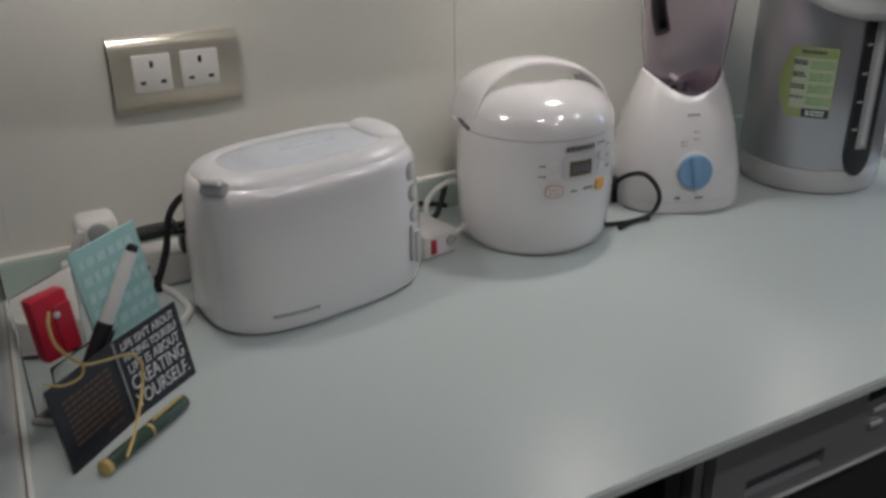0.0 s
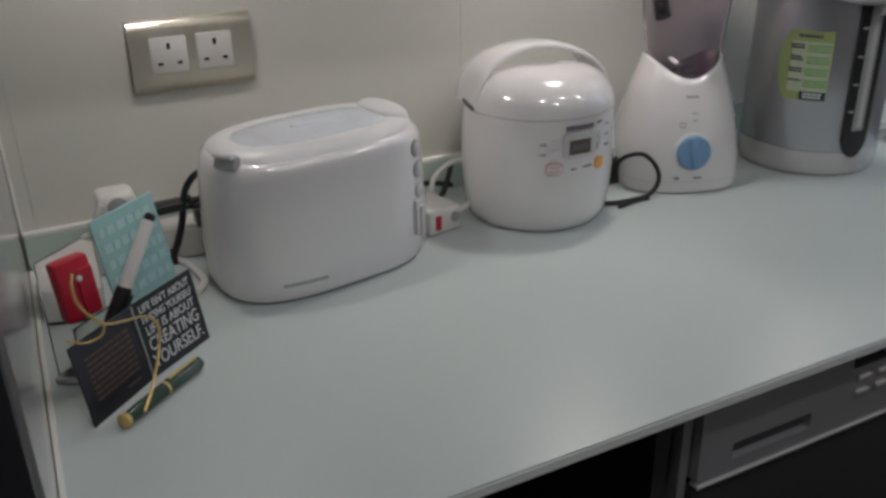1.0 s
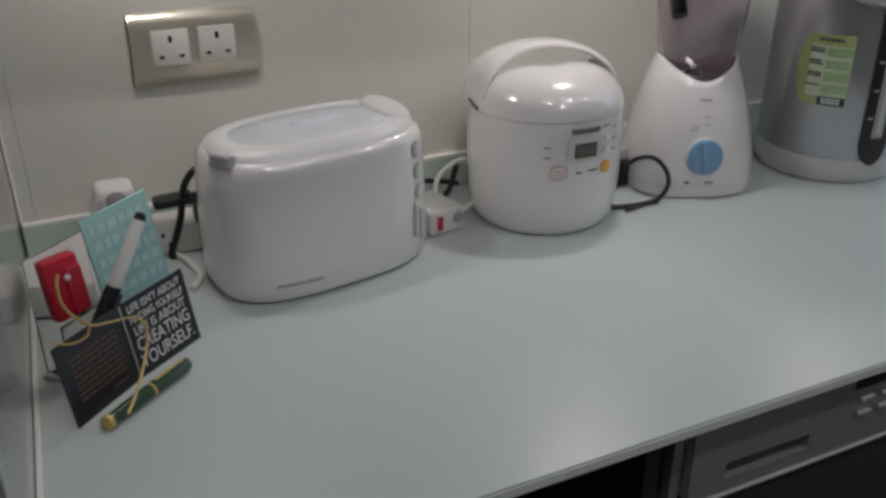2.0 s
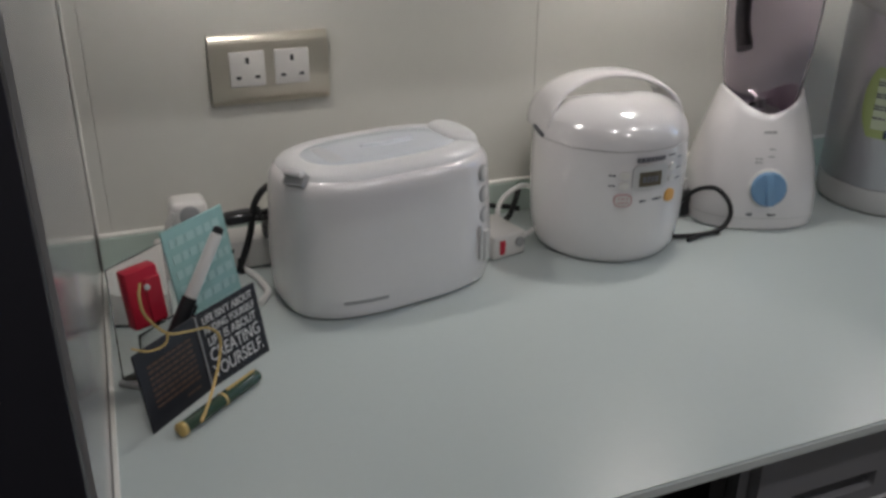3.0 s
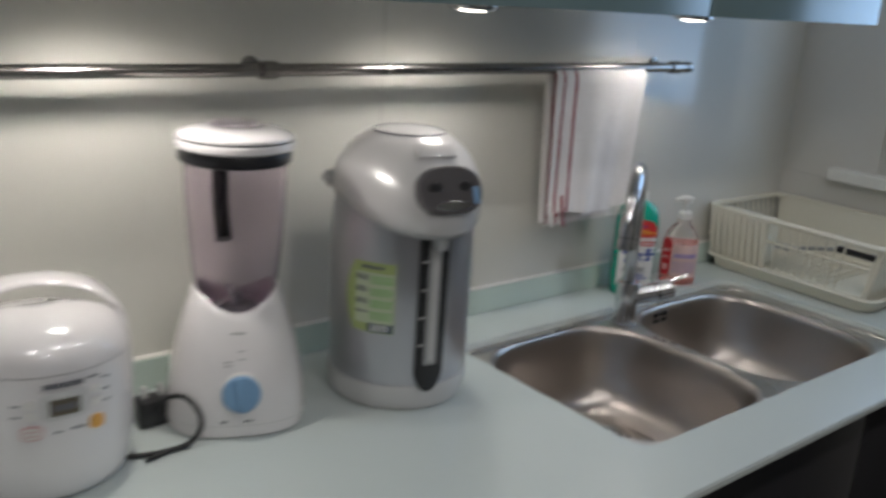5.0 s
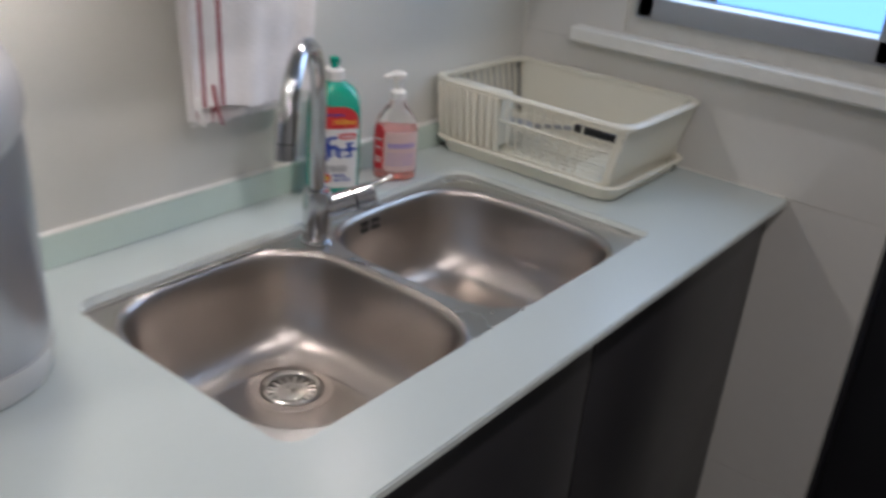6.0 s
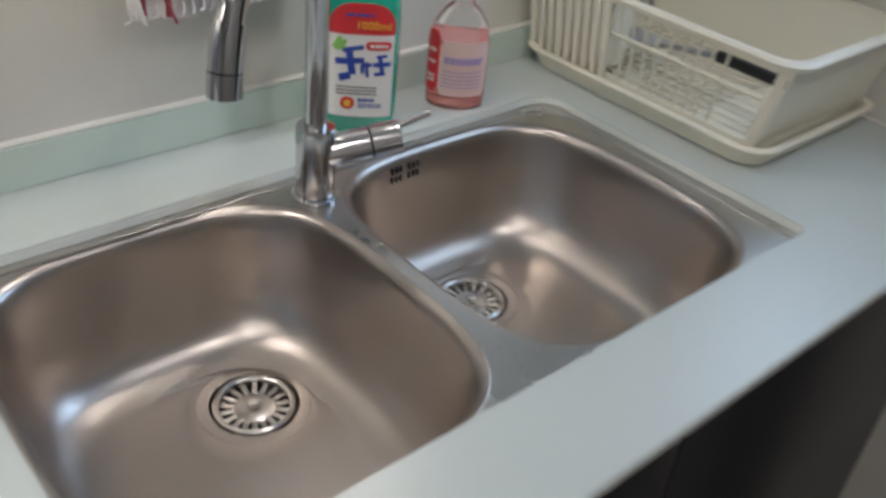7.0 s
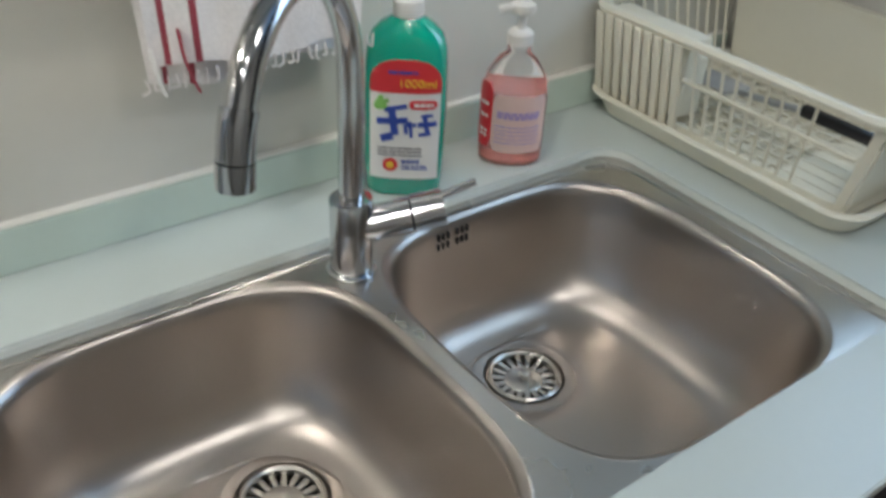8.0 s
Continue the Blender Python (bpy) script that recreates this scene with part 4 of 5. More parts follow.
# ---- appliances ----
def toaster():
    t = thing("toaster", 0.324, -0.153, TOP, 10, "white plastic two-slice toaster with frosted dust cover", "toaster")
    P = 2.9
    prof = [(0.0015, 0.126, 0.076), (0.004, 0.131, 0.081), (0.014, 0.1345, 0.0845), (0.06, 0.136, 0.086), (0.12, 0.133, 0.0835), (0.146, 0.1312, 0.082), (0.155, 0.1296, 0.0804),
            (0.1612, 0.1262, 0.0772), (0.1645, 0.122, 0.073), (0.165, 0.112, 0.063)]
    part("body", loft([(z, rx, ry, P, 0, 0) for z, rx, ry in prof], 72), PLASTIC, t, "glossy white plastic body")
    for x, y in ((-0.09, -0.045), (0.09, -0.045), (-0.09, 0.045), (0.09, 0.045)):
        part("foot", moved(lathe([(0.009, 0.0), (0.009, 0.006)], 14), pose(x, y, 0)), PLASTIC_GREY, t)
    lid = part("dust_cover", loft([(0.163, 0.1228, 0.0738, P, 0.0, 0), (0.1665, 0.1212, 0.0722, P, 0.0, 0), (0.171, 0.1172, 0.0682, P, 0.0, 0), (0.1745, 0.111, 0.062, P, 0.0, 0), (0.1758, 0.104, 0.055, 2.8, 0.0, 0), (0.1755, 0.1, 0.051, 2.7, 0.0, 0), (0.1745, 0.0985, 0.0495, 2.6, 0.0, 0)], 72), COVER, t, "translucent white dust cover")
    part("cover_panel", loft([(0.173, 0.0985, 0.0495, 2.6, 0.0, 0), (0.1749, 0.096, 0.047, 2.6, 0.0, 0), (0.175, 0.07, 0.03, 2.4, 0.0, 0)], 64), FROST, lid, "frosted bluish cover panel")
    part("cover_grip", loft([(0.1748, 0.037, 0.0075, 2.2, 0.012, 0.004), (0.1785, 0.034, 0.005, 2.2, 0.012, 0.004), (0.1792, 0.028, 0.0028, 2.2, 0.012, 0.004)], 32), FROST, lid, "raised ridge grip")
    part("cover_tab", loft([(0.1665, 0.0215, 0.046, 2.6, 0.1, 0.002), (0.1765, 0.019, 0.042, 2.6, 0.1, 0.002), (0.1805, 0.0155, 0.036, 2.5, 0.1005, 0.002), (0.182, 0.009, 0.024, 2.4, 0.101, 0.002)], 40), COVER, lid, "raised end tab")
    part("cover_print", bars(-0.078, -0.058, [-0.028 + k * 0.0085 for k in range(7)], 0.003, pose(0, 0.002, 0.1751, 0, 0, 0), random.Random(2), 0.001, 0.012, 0.02), SILVER_LITE, lid, "grey warning print as bars")
    slot = part("lever_slot", moved(box(-0.014, 0.014, -0.006, 0.008, -0.008, 0.008, 0.003), pose(-0.1205, -0.034, 0.1655, -34, 0, -60)), PLASTIC_GREY, t, "grey lever opening")
    part("lever", moved(box(-0.0125, 0.0125, -0.011, 0.002, 0.0, 0.0085, 0.0035), pose(-0.121, -0.034, 0.1685, -22, 0, -60)), PLASTIC, slot, "white lever")
    # three round buttons and a slider on the control end
    for z in (0.142, 0.116, 0.09):
        k = 1.0 + (0.142 - z) * 0.35
        at = pose(0.1008 * k, -0.0662 * k, z, 90, 0, 32)
        b = part("button_ring", moved(lathe([(0.0105, -0.003), (0.0105, 0.0014), (0.0082, 0.0022)], 22), at), PLASTIC_GREY, t, "grey button ring")
        part("button", moved(lathe([(0.0078, 0.001), (0.0076, 0.0026), (0.006, 0.0032)], 20), at), SILVER_LITE, b)
    part("slider", moved(box(-0.006, 0.006, -0.005, 0.003, -0.02, 0.02, 0.002), pose(0.1045, -0.0685, 0.05, 0, 0, 32)), SILVER_LITE, t, "grey browning slider")
    part("slider_scale", moved(box(-0.0175, -0.012, -0.002, 0.002, -0.018, 0.026, 0.001), pose(0.106, -0.0695, 0.054, 0, 0, 30)), SILVER_LITE, t, "pale scale strip")
    mark = bars(-0.09, -0.038, [0.024], 0.0036, pose(0, 0, 0, 90, 0, 0), random.Random(6), 0.0006, 0.004, 0.008)
    for v in mark.verts:
        v.co.y -= 0.0851 * (1 - (abs(v.co.x) / 0.1352) ** P) ** (1 / P)
    part("maker_mark", mark, PLASTIC_GREY, t, "grey maker's mark as bars")


toaster()


def rice_cooker():
    c = thing("rice_cooker", 0.648, -0.135, TOP, -6, "small white rice cooker with arched handle and display", "rice cooker")
    body = [(0.0, 0.084), (0.002, 0.0895), (0.007, 0.0938), (0.018, 0.0975), (0.045, 0.101), (0.09, 0.1024), (0.13, 0.102), (0.154, 0.1005)]
    part("body", lathe([(r, z) for z, r in body], 72), PLASTIC, c, "glossy white body")
    part("seam", lathe([(0.0992, 0.1538), (0.0992, 0.1556)], 72), SEAM, c, "thin lid seam")
    # the lid swells up in front and falls away behind the handle
    def lid_drop(x, y, z):
        back = min(1.0, max(0.0, (y + 0.012) / 0.04))
        return 0.02 * back * back * (3 - 2 * back) * max(0.0, (z - 0.172) / 0.035)
    lid = [(0.1554, 0.1003), (0.163, 0.0992), (0.172, 0.0962), (0.181, 0.0908), (0.1885, 0.0838), (0.195, 0.0742), (0.2, 0.062), (0.2035, 0.047), (0.2055, 0.03), (0.206, 0.012)]
    bm = lathe([(r, z) for z, r in lid], 72)
    for v in bm.verts:
        v.co.z -= lid_drop(*v.co)
    top = part("lid", bm, PLASTIC, c, "domed white lid")
    # broad arch: a band flush with the sides of the lid that bows over its back half
    bm = bmesh.new()
    rows = []
    for k in range(49):
        a = math.pi * k / 48
        x, z = -0.0945 * math.copysign(abs(math.cos(a)) ** 0.9, math.cos(a)), 0.158 + 0.0655 * math.sin(a) ** 0.85
        lean = 0.016 + 0.006 * math.sin(a)
        out = Vector((-math.cos(a), 0, math.sin(a) * 0.9 + 0.02)).normalized()
        w, h = 0.021 + 0.017 * abs(math.cos(a)) ** 1.5, 0.0048
        row = []
        for j in range(16):
            b = 2 * math.pi * j / 16
            cy, cz = math.copysign(abs(math.cos(b)) ** 0.7, math.cos(b)), math.copysign(abs(math.sin(b)) ** 0.7, math.sin(b))
            row.append(bm.verts.new(Vector((x, lean + w * cy, z)) + out * h * cz))
        rows.append(row)
    for p, q in zip(rows, rows[1:]):
        for j in range(16):
            bm.faces.new((p[j], p[(j + 1) % 16], q[(j + 1) % 16], q[j]))
    bm.faces.new(rows[0][::-1])
    bm.faces.new(rows[-1])
    part("handle", bm, PLASTIC, c, "arched white carrying handle")
    part("steam_vent", moved(lathe([(0.017, 0.0), (0.017, 0.006), (0.012, 0.009), (0.005, 0.007)], 24), pose(0.034, 0.052, 0.176, -18, 13, 0)), PLASTIC_MATT, top)
    part("hinge_cover", box(-0.04, 0.04, 0.088, 0.107, 0.1, 0.172, 0.008, 3), PLASTIC, c)
    part("latch", moved(box(-0.004, 0.004, -0.016, 0.016, -0.0022, 0.0022, 0.001), pose(-0.0985, 0.002, 0.159, 8, 0, 0)), INK, c, "dark latch gap")
    R = lambda z: 0.1027
    before = set(c.children)
    frame_ = part("display_frame", wrap(patch(-0.016, 0.032, 0.093, 0.126, 0.0016, 8, 8, 0.005), R), SILVER_LITE, c, "grey display frame")
    part("display", wrap(moved(patch(-0.0075, 0.0235, 0.098, 0.117, 0.001, 8, 4), pose(0, -0.0012, 0)), R), LCD, frame_, "dark liquid crystal display")
    part("display_digits", wrap(bars(-0.003, 0.02, [0.1075], 0.008, pose(0, -0.0023, 0, 90, 0, 0), random.Random(9), 0.0018, 0.003, 0.005), R), INK, frame_)
    part("maker_mark", wrap(bars(-0.012, 0.028, [0.1325], 0.0058, pose(0, -0.0004, 0, 90, 0, 0), random.Random(1), 0.0009, 0.004, 0.006), R), INK, c, "dark maker's mark as bars")
    for x, z, w, h, m, l in ((-0.026, 0.113, 0.006, 0.005, PLASTIC_MATT, "white button"), (-0.026, 0.1, 0.006, 0.005, PLASTIC_MATT, "white button"), (0.042, 0.118, 0.006, 0.005, PLASTIC_MATT, "white button"),
                             (0.042, 0.104, 0.006, 0.005, PLASTIC_MATT, "white button"), (0.042, 0.08, 0.0085, 0.0085, ORANGE, "orange start button"), (-0.026, 0.081, 0.0115, 0.0085, INK_PINK, "pink outlined button")):
        b = part("button", wrap(patch(x - w, x + w, z - h, z + h, 0.002, 6, 8, min(w, h) * 0.8), R), m, c, l)
    part("button", wrap(moved(patch(-0.0355, -0.0165, 0.0745, 0.0875, 0.0014, 6, 8, 0.005), pose(0, -0.0013, 0)), R), PLASTIC_MATT, c, "white cancel button")
    rnd = random.Random(7)
    part("button_print", wrap(bars(-0.0325, -0.0195, [0.0785, 0.0835], 0.0018, pose(0, -0.0028, 0, 90, 0, 0), rnd, 0.001, 0.003, 0.006), R), INK_PINK, c)
    part("small_print", wrap(bars(-0.045, -0.035, [0.1, 0.113], 0.002, pose(0, -0.0004, 0, 90, 0, 0), rnd, 0.001, 0.003, 0.005), R), INK, c)
    part("small_print", wrap(bars(0.052, 0.062, [0.1, 0.114, 0.128], 0.002, pose(0, -0.0004, 0, 90, 0, 0), rnd, 0.001, 0.003, 0.005), R), INK, c)
    part("small_print", wrap(bars(-0.004, 0.004, [0.0785], 0.0024, pose(0, -0.0004, 0, 90, 0, 0), rnd, 0.001, 0.003, 0.005), R), INK, c)
    part("small_print", wrap(bars(0.014, 0.03, [0.0795], 0.0024, pose(0, -0.0004, 0, 90, 0, 0), rnd, 0.001, 0.003, 0.005), R), INK, c)
    part("small_print", wrap(bars(0.034, 0.046, [0.134], 0.0024, pose(0, -0.0004, 0, 90, 0, 0), rnd, 0.001, 0.003, 0.005), R), INK, c)
    for ob in set(c.children) - before:
        ob.location.z += 0.012


rice_cooker()


def blender_machine():
    b = thing("blender", 0.897, -0.127, TOP, -23, "white kitchen blender with blue knob and smoky jar", "blender")
    prof = [(0.0, 0.087, 0.078), (0.003, 0.0905, 0.0815), (0.02, 0.0925, 0.083), (0.05, 0.09, 0.081), (0.085, 0.084, 0.0755), (0.115, 0.0765, 0.069), (0.14, 0.068, 0.062), (0.16, 0.0605, 0.0555), (0.172, 0.0555, 0.0515)]
    n = 72
    bm = bmesh.new()
    rows = []
    for k, (z, rx, ry) in enumerate(prof):
        f = k / (len(prof) - 1)
        rows.append([bm.verts.new((x, y, z + (0.028 * (abs(x) / rx) ** 1.6 - 0.014) * max(0.0, f - 0.45) / 0.55)) for x, y in ring(rx, ry, 2.8 - 0.5 * f, n)])
    zs = [v.co.z for v in rows[-1]]
    rows.append([bm.verts.new((v.co.x * 0.955, v.co.y * 0.955, z + 0.0015)) for v, z in zip(rows[-1], zs)])
    rows.append([bm.verts.new((v.co.x * 0.94, v.co.y * 0.94, z - 0.004)) for v, z in zip(rows[-2], zs)])
    rows.append([bm.verts.new((v.co.x * 0.86, v.co.y * 0.86, 0.133)) for v in rows[-3]])
    for p, q in zip(rows, rows[1:]):
        for k in range(n):
            bm.faces.new((p[k], p[(k + 1) % n], q[(k + 1) % n], q[k]))
    bm.faces.new(rows[0][::-1])
    bm.faces.new(rows[-1])
    part("motor_base", bm, PLASTIC, b, "glossy white motor base with scooped top")
    part("foot_seam", loft([(0.0185, 0.0926, 0.0831, 2.8, 0, 0), (0.0195, 0.0926, 0.0831, 2.8, 0, 0)], n, (False, False)), SEAM, b)
    tilt = pose(0.003, -0.0775, 0.062, 84, 0, 0)
    part("knob_ring", moved(lathe([(0.0275, -0.003), (0.0275, 0.0015), (0.026, 0.0025)], 36), tilt), PLASTIC_MATT, b)
    knob = part("knob", moved(lathe([(0.0245, 0.002), (0.0245, 0.006), (0.0225, 0.008), (0.006, 0.0085)], 36), tilt), BLUE_KNOB, b, "pale blue rotary knob")
    part("knob_grip", moved(box(-0.0055, 0.0055, -0.0235, 0.0235, 0.0078, 0.0125, 0.002), tilt @ pose(0, 0, 0, 0, 0, 8)), BLUE_KNOB, knob)
    rnd = random.Random(11)
    def face(z):
        for (z0, _, y0), (z1, _, y1) in zip(prof, prof[1:]):
            if z0 <= z <= z1:
                return -(y0 + (y1 - y0) * (z - z0) / (z1 - z0))
        return -0.08
    def tag_(name, x0, x1, zrows, h, m, l=""):
        out = bmesh.new()
        for z in zrows:
            q = bars(x0, x1, [0.0], h, pose(0, face(z) - 0.0006, z, 84, 0, 0), rnd, 0.001, 0.003, 0.006)
            join(out, q)
        for v in out.verts:
            v.co.y += 0.9 * abs(v.co.x) ** 2.8 / 0.09**1.8
        part(name, out, m, b, l)
    tag_("maker_mark", -0.0085, 0.0085, [0.138], 0.0035, PLASTIC_GREY, "dark maker's mark as bars")
    tag_("small_print", -0.018, -0.008, [0.103, 0.098], 0.002, PLASTIC_GREY)
    tag_("small_print", 0.0, 0.008, [0.106, 0.116], 0.002, PLASTIC_GREY)
    tag_("small_print", -0.03, -0.015, [0.025], 0.004, INK)
    tag_("small_print", 0.006, 0.018, [0.025], 0.003, INK)
    tag_("small_print", 0.034, 0.058, [0.0295], 0.003, INK)
    tag_("small_print", -0.052, -0.044, [0.035], 0.003, INK)
    # jar, blades, handle and lid
    outer = [(0.036, 0.137), (0.041, 0.142), (0.045, 0.155), (0.051, 0.178), (0.0565, 0.21), (0.0605, 0.25), (0.063, 0.29), (0.0645, 0.335), (0.0645, 0.348)]
    inner = [(r - 0.0028, z) for r, z in outer[::-1][:-2]] + [(0.037, 0.15), (0.02, 0.147)]
    part("jar", lathe(outer + inner, 64, (True, True)), SMOKE, b, "smoky translucent plastic jar")
    blades = part("blade_hub", lathe([(0.03, 0.148), (0.03, 0.153), (0.01, 0.156), (0.007, 0.168), (0.003, 0.17)], 24), PLASTIC_GREY, b)
    for k in range(4):
        part("blade", moved(box(0.004, 0.027, -0.004, 0.004, -0.0006, 0.0006), pose(0, 0, 0.166, 0, -18 if k % 2 else 20, k * 90 + 20)), CHROME, blades, "steel blade")
    part("jar_handle", tube([(-0.012, 0.062, 0.338), (-0.015, 0.08, 0.33), (-0.016, 0.086, 0.3), (-0.015, 0.083, 0.26), (-0.012, 0.063, 0.225)], 0.0115, 12, steps=6, flat=1.3), BLACK, b, "dark jar handle")
    part("jar_collar", lathe([(0.0655, 0.347), (0.0705, 0.35), (0.0715, 0.36), (0.069, 0.364)], 56), BLACK, b, "black sealing collar")
    lid = part("lid", lathe([(0.07, 0.3642), (0.0745, 0.367), (0.075, 0.374), (0.0735, 0.3765)], 56), PLASTIC, b, "white lid ring")
    part("lid_line", lathe([(0.0725, 0.3766), (0.0725, 0.379)], 56), BLACK, lid, "black line round the lid")
    part("lid_top", lathe([(0.0735, 0.3792), (0.0728, 0.3825), (0.066, 0.3865), (0.05, 0.3895), (0.034, 0.3905)], 56), PLASTIC, lid, "domed white lid top")
    part("filler_cap", lathe([(0.031, 0.39), (0.031, 0.394), (0.027, 0.396), (0.006, 0.3965)], 40), SMOKE, lid, "smoky filler cap")


blender_machine()


def hot_pot():
    h = thing("thermo_pot", 1.14, -0.163, TOP, -11.5, "tall silver electric thermo pot with green label", "thermo pot")
    part("foot", lathe([(0.094, 0.0), (0.0985, 0.002), (0.1015, 0.008), (0.103, 0.03), (0.1025, 0.038)], 72), SILVER_LITE, h, "pale grey foot ring")
    part("body", lathe([(0.1005, 0.0382), (0.1015, 0.042), (0.1015, 0.2), (0.1, 0.27), (0.0985, 0.292)], 72), SILVER, h, "silver metallic body")
    # head: a dome that swells forward into a spout housing
    n = 72
    bm = bmesh.new()
    rows = []
    for z, r, out in ((0.25, 0.1005, 0.0), (0.256, 0.1035, 0.02), (0.267, 0.1045, 0.034), (0.29, 0.1045, 0.038), (0.315, 0.1025, 0.034), (0.333, 0.0975, 0.025), (0.35, 0.088, 0.015), (0.364, 0.0755, 0.007), (0.375, 0.0605, 0.002), (0.3815, 0.045, 0.0), (0.384, 0.026, 0.0)):
        row = []
        for k in range(n):
            a = 2 * math.pi * k / n
            front = max(0.0, -math.sin(a))
            bulge = out * front**5
            lift = 0.042 * (1 - front**1.5) * (1 if z < 0.257 else 0.75 if z < 0.27 else 0.2)
            row.append(bm.verts.new(((r + bulge) * math.cos(a), (r + bulge) * math.sin(a), z + (lift if z < 0.3 else 0.0))))
        rows.append(row)
    for p, q in zip(rows, rows[1:]):
        for k in range(n):
            bm.faces.new((p[k], p[(k + 1) % n], q[(k + 1) % n], q[k]))
    bm.faces.new(rows[0][::-1])
    bm.faces.new(rows[-1])
    head = part("head", bm, SILVER_LITE, h, "pale grey domed head with spout housing")
    part("lid_groove", lathe([(0.0485, 0.3795), (0.05, 0.3813), (0.0515, 0.3795)], 56, (False, False)), INK, head, "thin lid groove")
    part("lid_button", moved(box(-0.028, 0.028, -0.012, 0.012, -0.003, 0.004, 0.003), pose(0, -0.082, 0.366, 40, 0, 0)), SILVER_LITE, head, "lid release bar")
    # dark oval control panel on the brow of the spout
    panel = loft([(-0.006, 0.046, 0.032, 2.6, 0, 0), (0.004, 0.046, 0.032, 2.6, 0, 0), (0.0065, 0.043, 0.029, 2.6, 0, 0)], 48)
    PM = pose(0.0, -0.1285, 0.3235, 66, 0, 0)
    ctl = part("control_panel", moved(panel, PM), SMOKED, head, "dark glossy control panel")
    part("dispense_key", moved(loft([(0.006, 0.024, 0.0065, 2.4, 0.0, -0.021), (0.0095, 0.0225, 0.0052, 2.4, 0.0, -0.021)], 28), PM), CHROME, ctl, "glossy dispensing key")
    part("lock_key", moved(loft([(0.006, 0.01, 0.006, 2.4, -0.022, 0.004), (0.009, 0.009, 0.005, 2.4, -0.022, 0.004)], 24), PM), BLACK, ctl)
    part("reboil_key", moved(loft([(0.006, 0.009, 0.006, 2.4, 0.022, 0.004), (0.009, 0.008, 0.005, 2.4, 0.022, 0.004)], 24), PM), BLACK, ctl)
    part("blue_mark", moved(box(0.031, 0.041, -0.02, 0.004, 0.004, 0.007, 0.002), PM), BLUE_KNOB, ctl, "blue panel edge")
    part("spout", moved(lathe([(0.009, 0.0), (0.0105, 0.012), (0.012, 0.02)], 20), pose(0, -0.118, 0.242, 0, 0, 0)), PLASTIC_GREY, head)
    R = lambda z: 0.1016
    win = part("gauge_panel", wrap(patch(-0.021, 0.021, 0.062, 0.262, 0.004, 10, 20, 0.0), R), BLACK, h, "black gauge panel")
    tip = patch(-0.021, 0.021, 0.03, 0.0619, 0.004, 10, 10)
    for v in tip.verts:
        f = max(0.0, (0.062 - v.co.z) / 0.032)
        v.co.x *= math.sqrt(max(0.0, 1 - f**1.6)) * 0.96 + 0.04
    part("gauge_tip", wrap(tip, R), BLACK, win)
    part("sight_glass", wrap(moved(patch(-0.0085, 0.0085, 0.072, 0.252, 0.002, 6, 16), pose(0, -0.0035, 0)), R), PLASTIC_GREY, win, "grey sight glass")
    part("sight_tube", wrap(moved(patch(-0.003, 0.0035, 0.078, 0.25, 0.0015, 4, 12), pose(0, -0.005, 0)), R), SILVER_LITE, win)
    for z in (0.1, 0.14, 0.18, 0.22):
        part("mark", wrap(moved(patch(-0.018, -0.0105, z, z + 0.0025, 0.0006, 2, 1), pose(0, -0.0042, 0)), R), SILVER_LITE, win)
    # label on the flank
    mid = -0.0875
    lab = patch(mid - 0.038, mid + 0.036, 0.115, 0.215, 0.0008, 14, 14, 0.0)
    for v in lab.verts:
        f = (v.co.z - 0.165) / 0.05
        if v.co.x < mid - 0.02:
            v.co.x += 0.014 * abs(f) ** 2.2
    label_ = part("label", wrap(lab, R), LABEL_L, h, "lime green product label")
    part("label_field", wrap(moved(patch(mid - 0.02, mid + 0.0345, 0.128, 0.2, 0.0005, 12, 6), pose(0, -0.0009, 0)), R), LABEL_G, label_, "pale green field")
    rnd = random.Random(13)
    part("label_print", wrap(bars(mid + 0.002, mid + 0.033, [0.195, 0.191, 0.187, 0.178, 0.174, 0.17, 0.161, 0.157, 0.153, 0.144, 0.14, 0.136], 0.0018, pose(0, -0.0016, 0, 90, 0, 0), rnd, 0.001, 0.006, 0.016), R), LEAF, label_, "green print as bars")
    part("label_print", wrap(bars(mid - 0.02, mid - 0.002, [0.195, 0.191, 0.178, 0.174, 0.161, 0.157, 0.144], 0.0026, pose(0, -0.0016, 0, 90, 0, 0), rnd, 0.001, 0.004, 0.009), R), INK, label_, "dark print as bars")
    part("label_title", wrap(bars(mid - 0.012, mid + 0.02, [0.208], 0.0045, pose(0, -0.001, 0, 90, 0, 0), rnd, 0.001, 0.005, 0.009), R), INK, label_)
    corner = part("label_corner", wrap(moved(patch(mid - 0.001, mid + 0.0345, 0.1165, 0.1285, 0.0006, 8, 3), pose(0, -0.0009, 0)), R), LABEL_D, label_, "dark blue label corner")
    part("corner_print", wrap(bars(mid + 0.004, mid + 0.03, [0.125, 0.1205], 0.003, pose(0, -0.0017, 0, 90, 0, 0), rnd, 0.001, 0.004, 0.007), R), WHITE_LABEL, label_)
    for sx in (-1, 1):
        part("handle_pivot", moved(lathe([(0.012, 0.0), (0.012, 0.006), (0.009, 0.008)], 20), pose(sx * 0.098, 0.03, 0.31, 0, sx * 90, 0)), PLASTIC_GREY, h, "grey handle pivot")
    part("handle", tube([(-0.104, 0.03, 0.31), (-0.098, 0.06, 0.306), (-0.066, 0.094, 0.303), (0.0, 0.112, 0.302), (0.066, 0.094, 0.303), (0.098, 0.06, 0.306), (0.104, 0.03, 0.31)], 0.0045, 10, steps=6, flat=1.6), SILVER_LITE, h, "folded back carrying handle")


hot_pot()


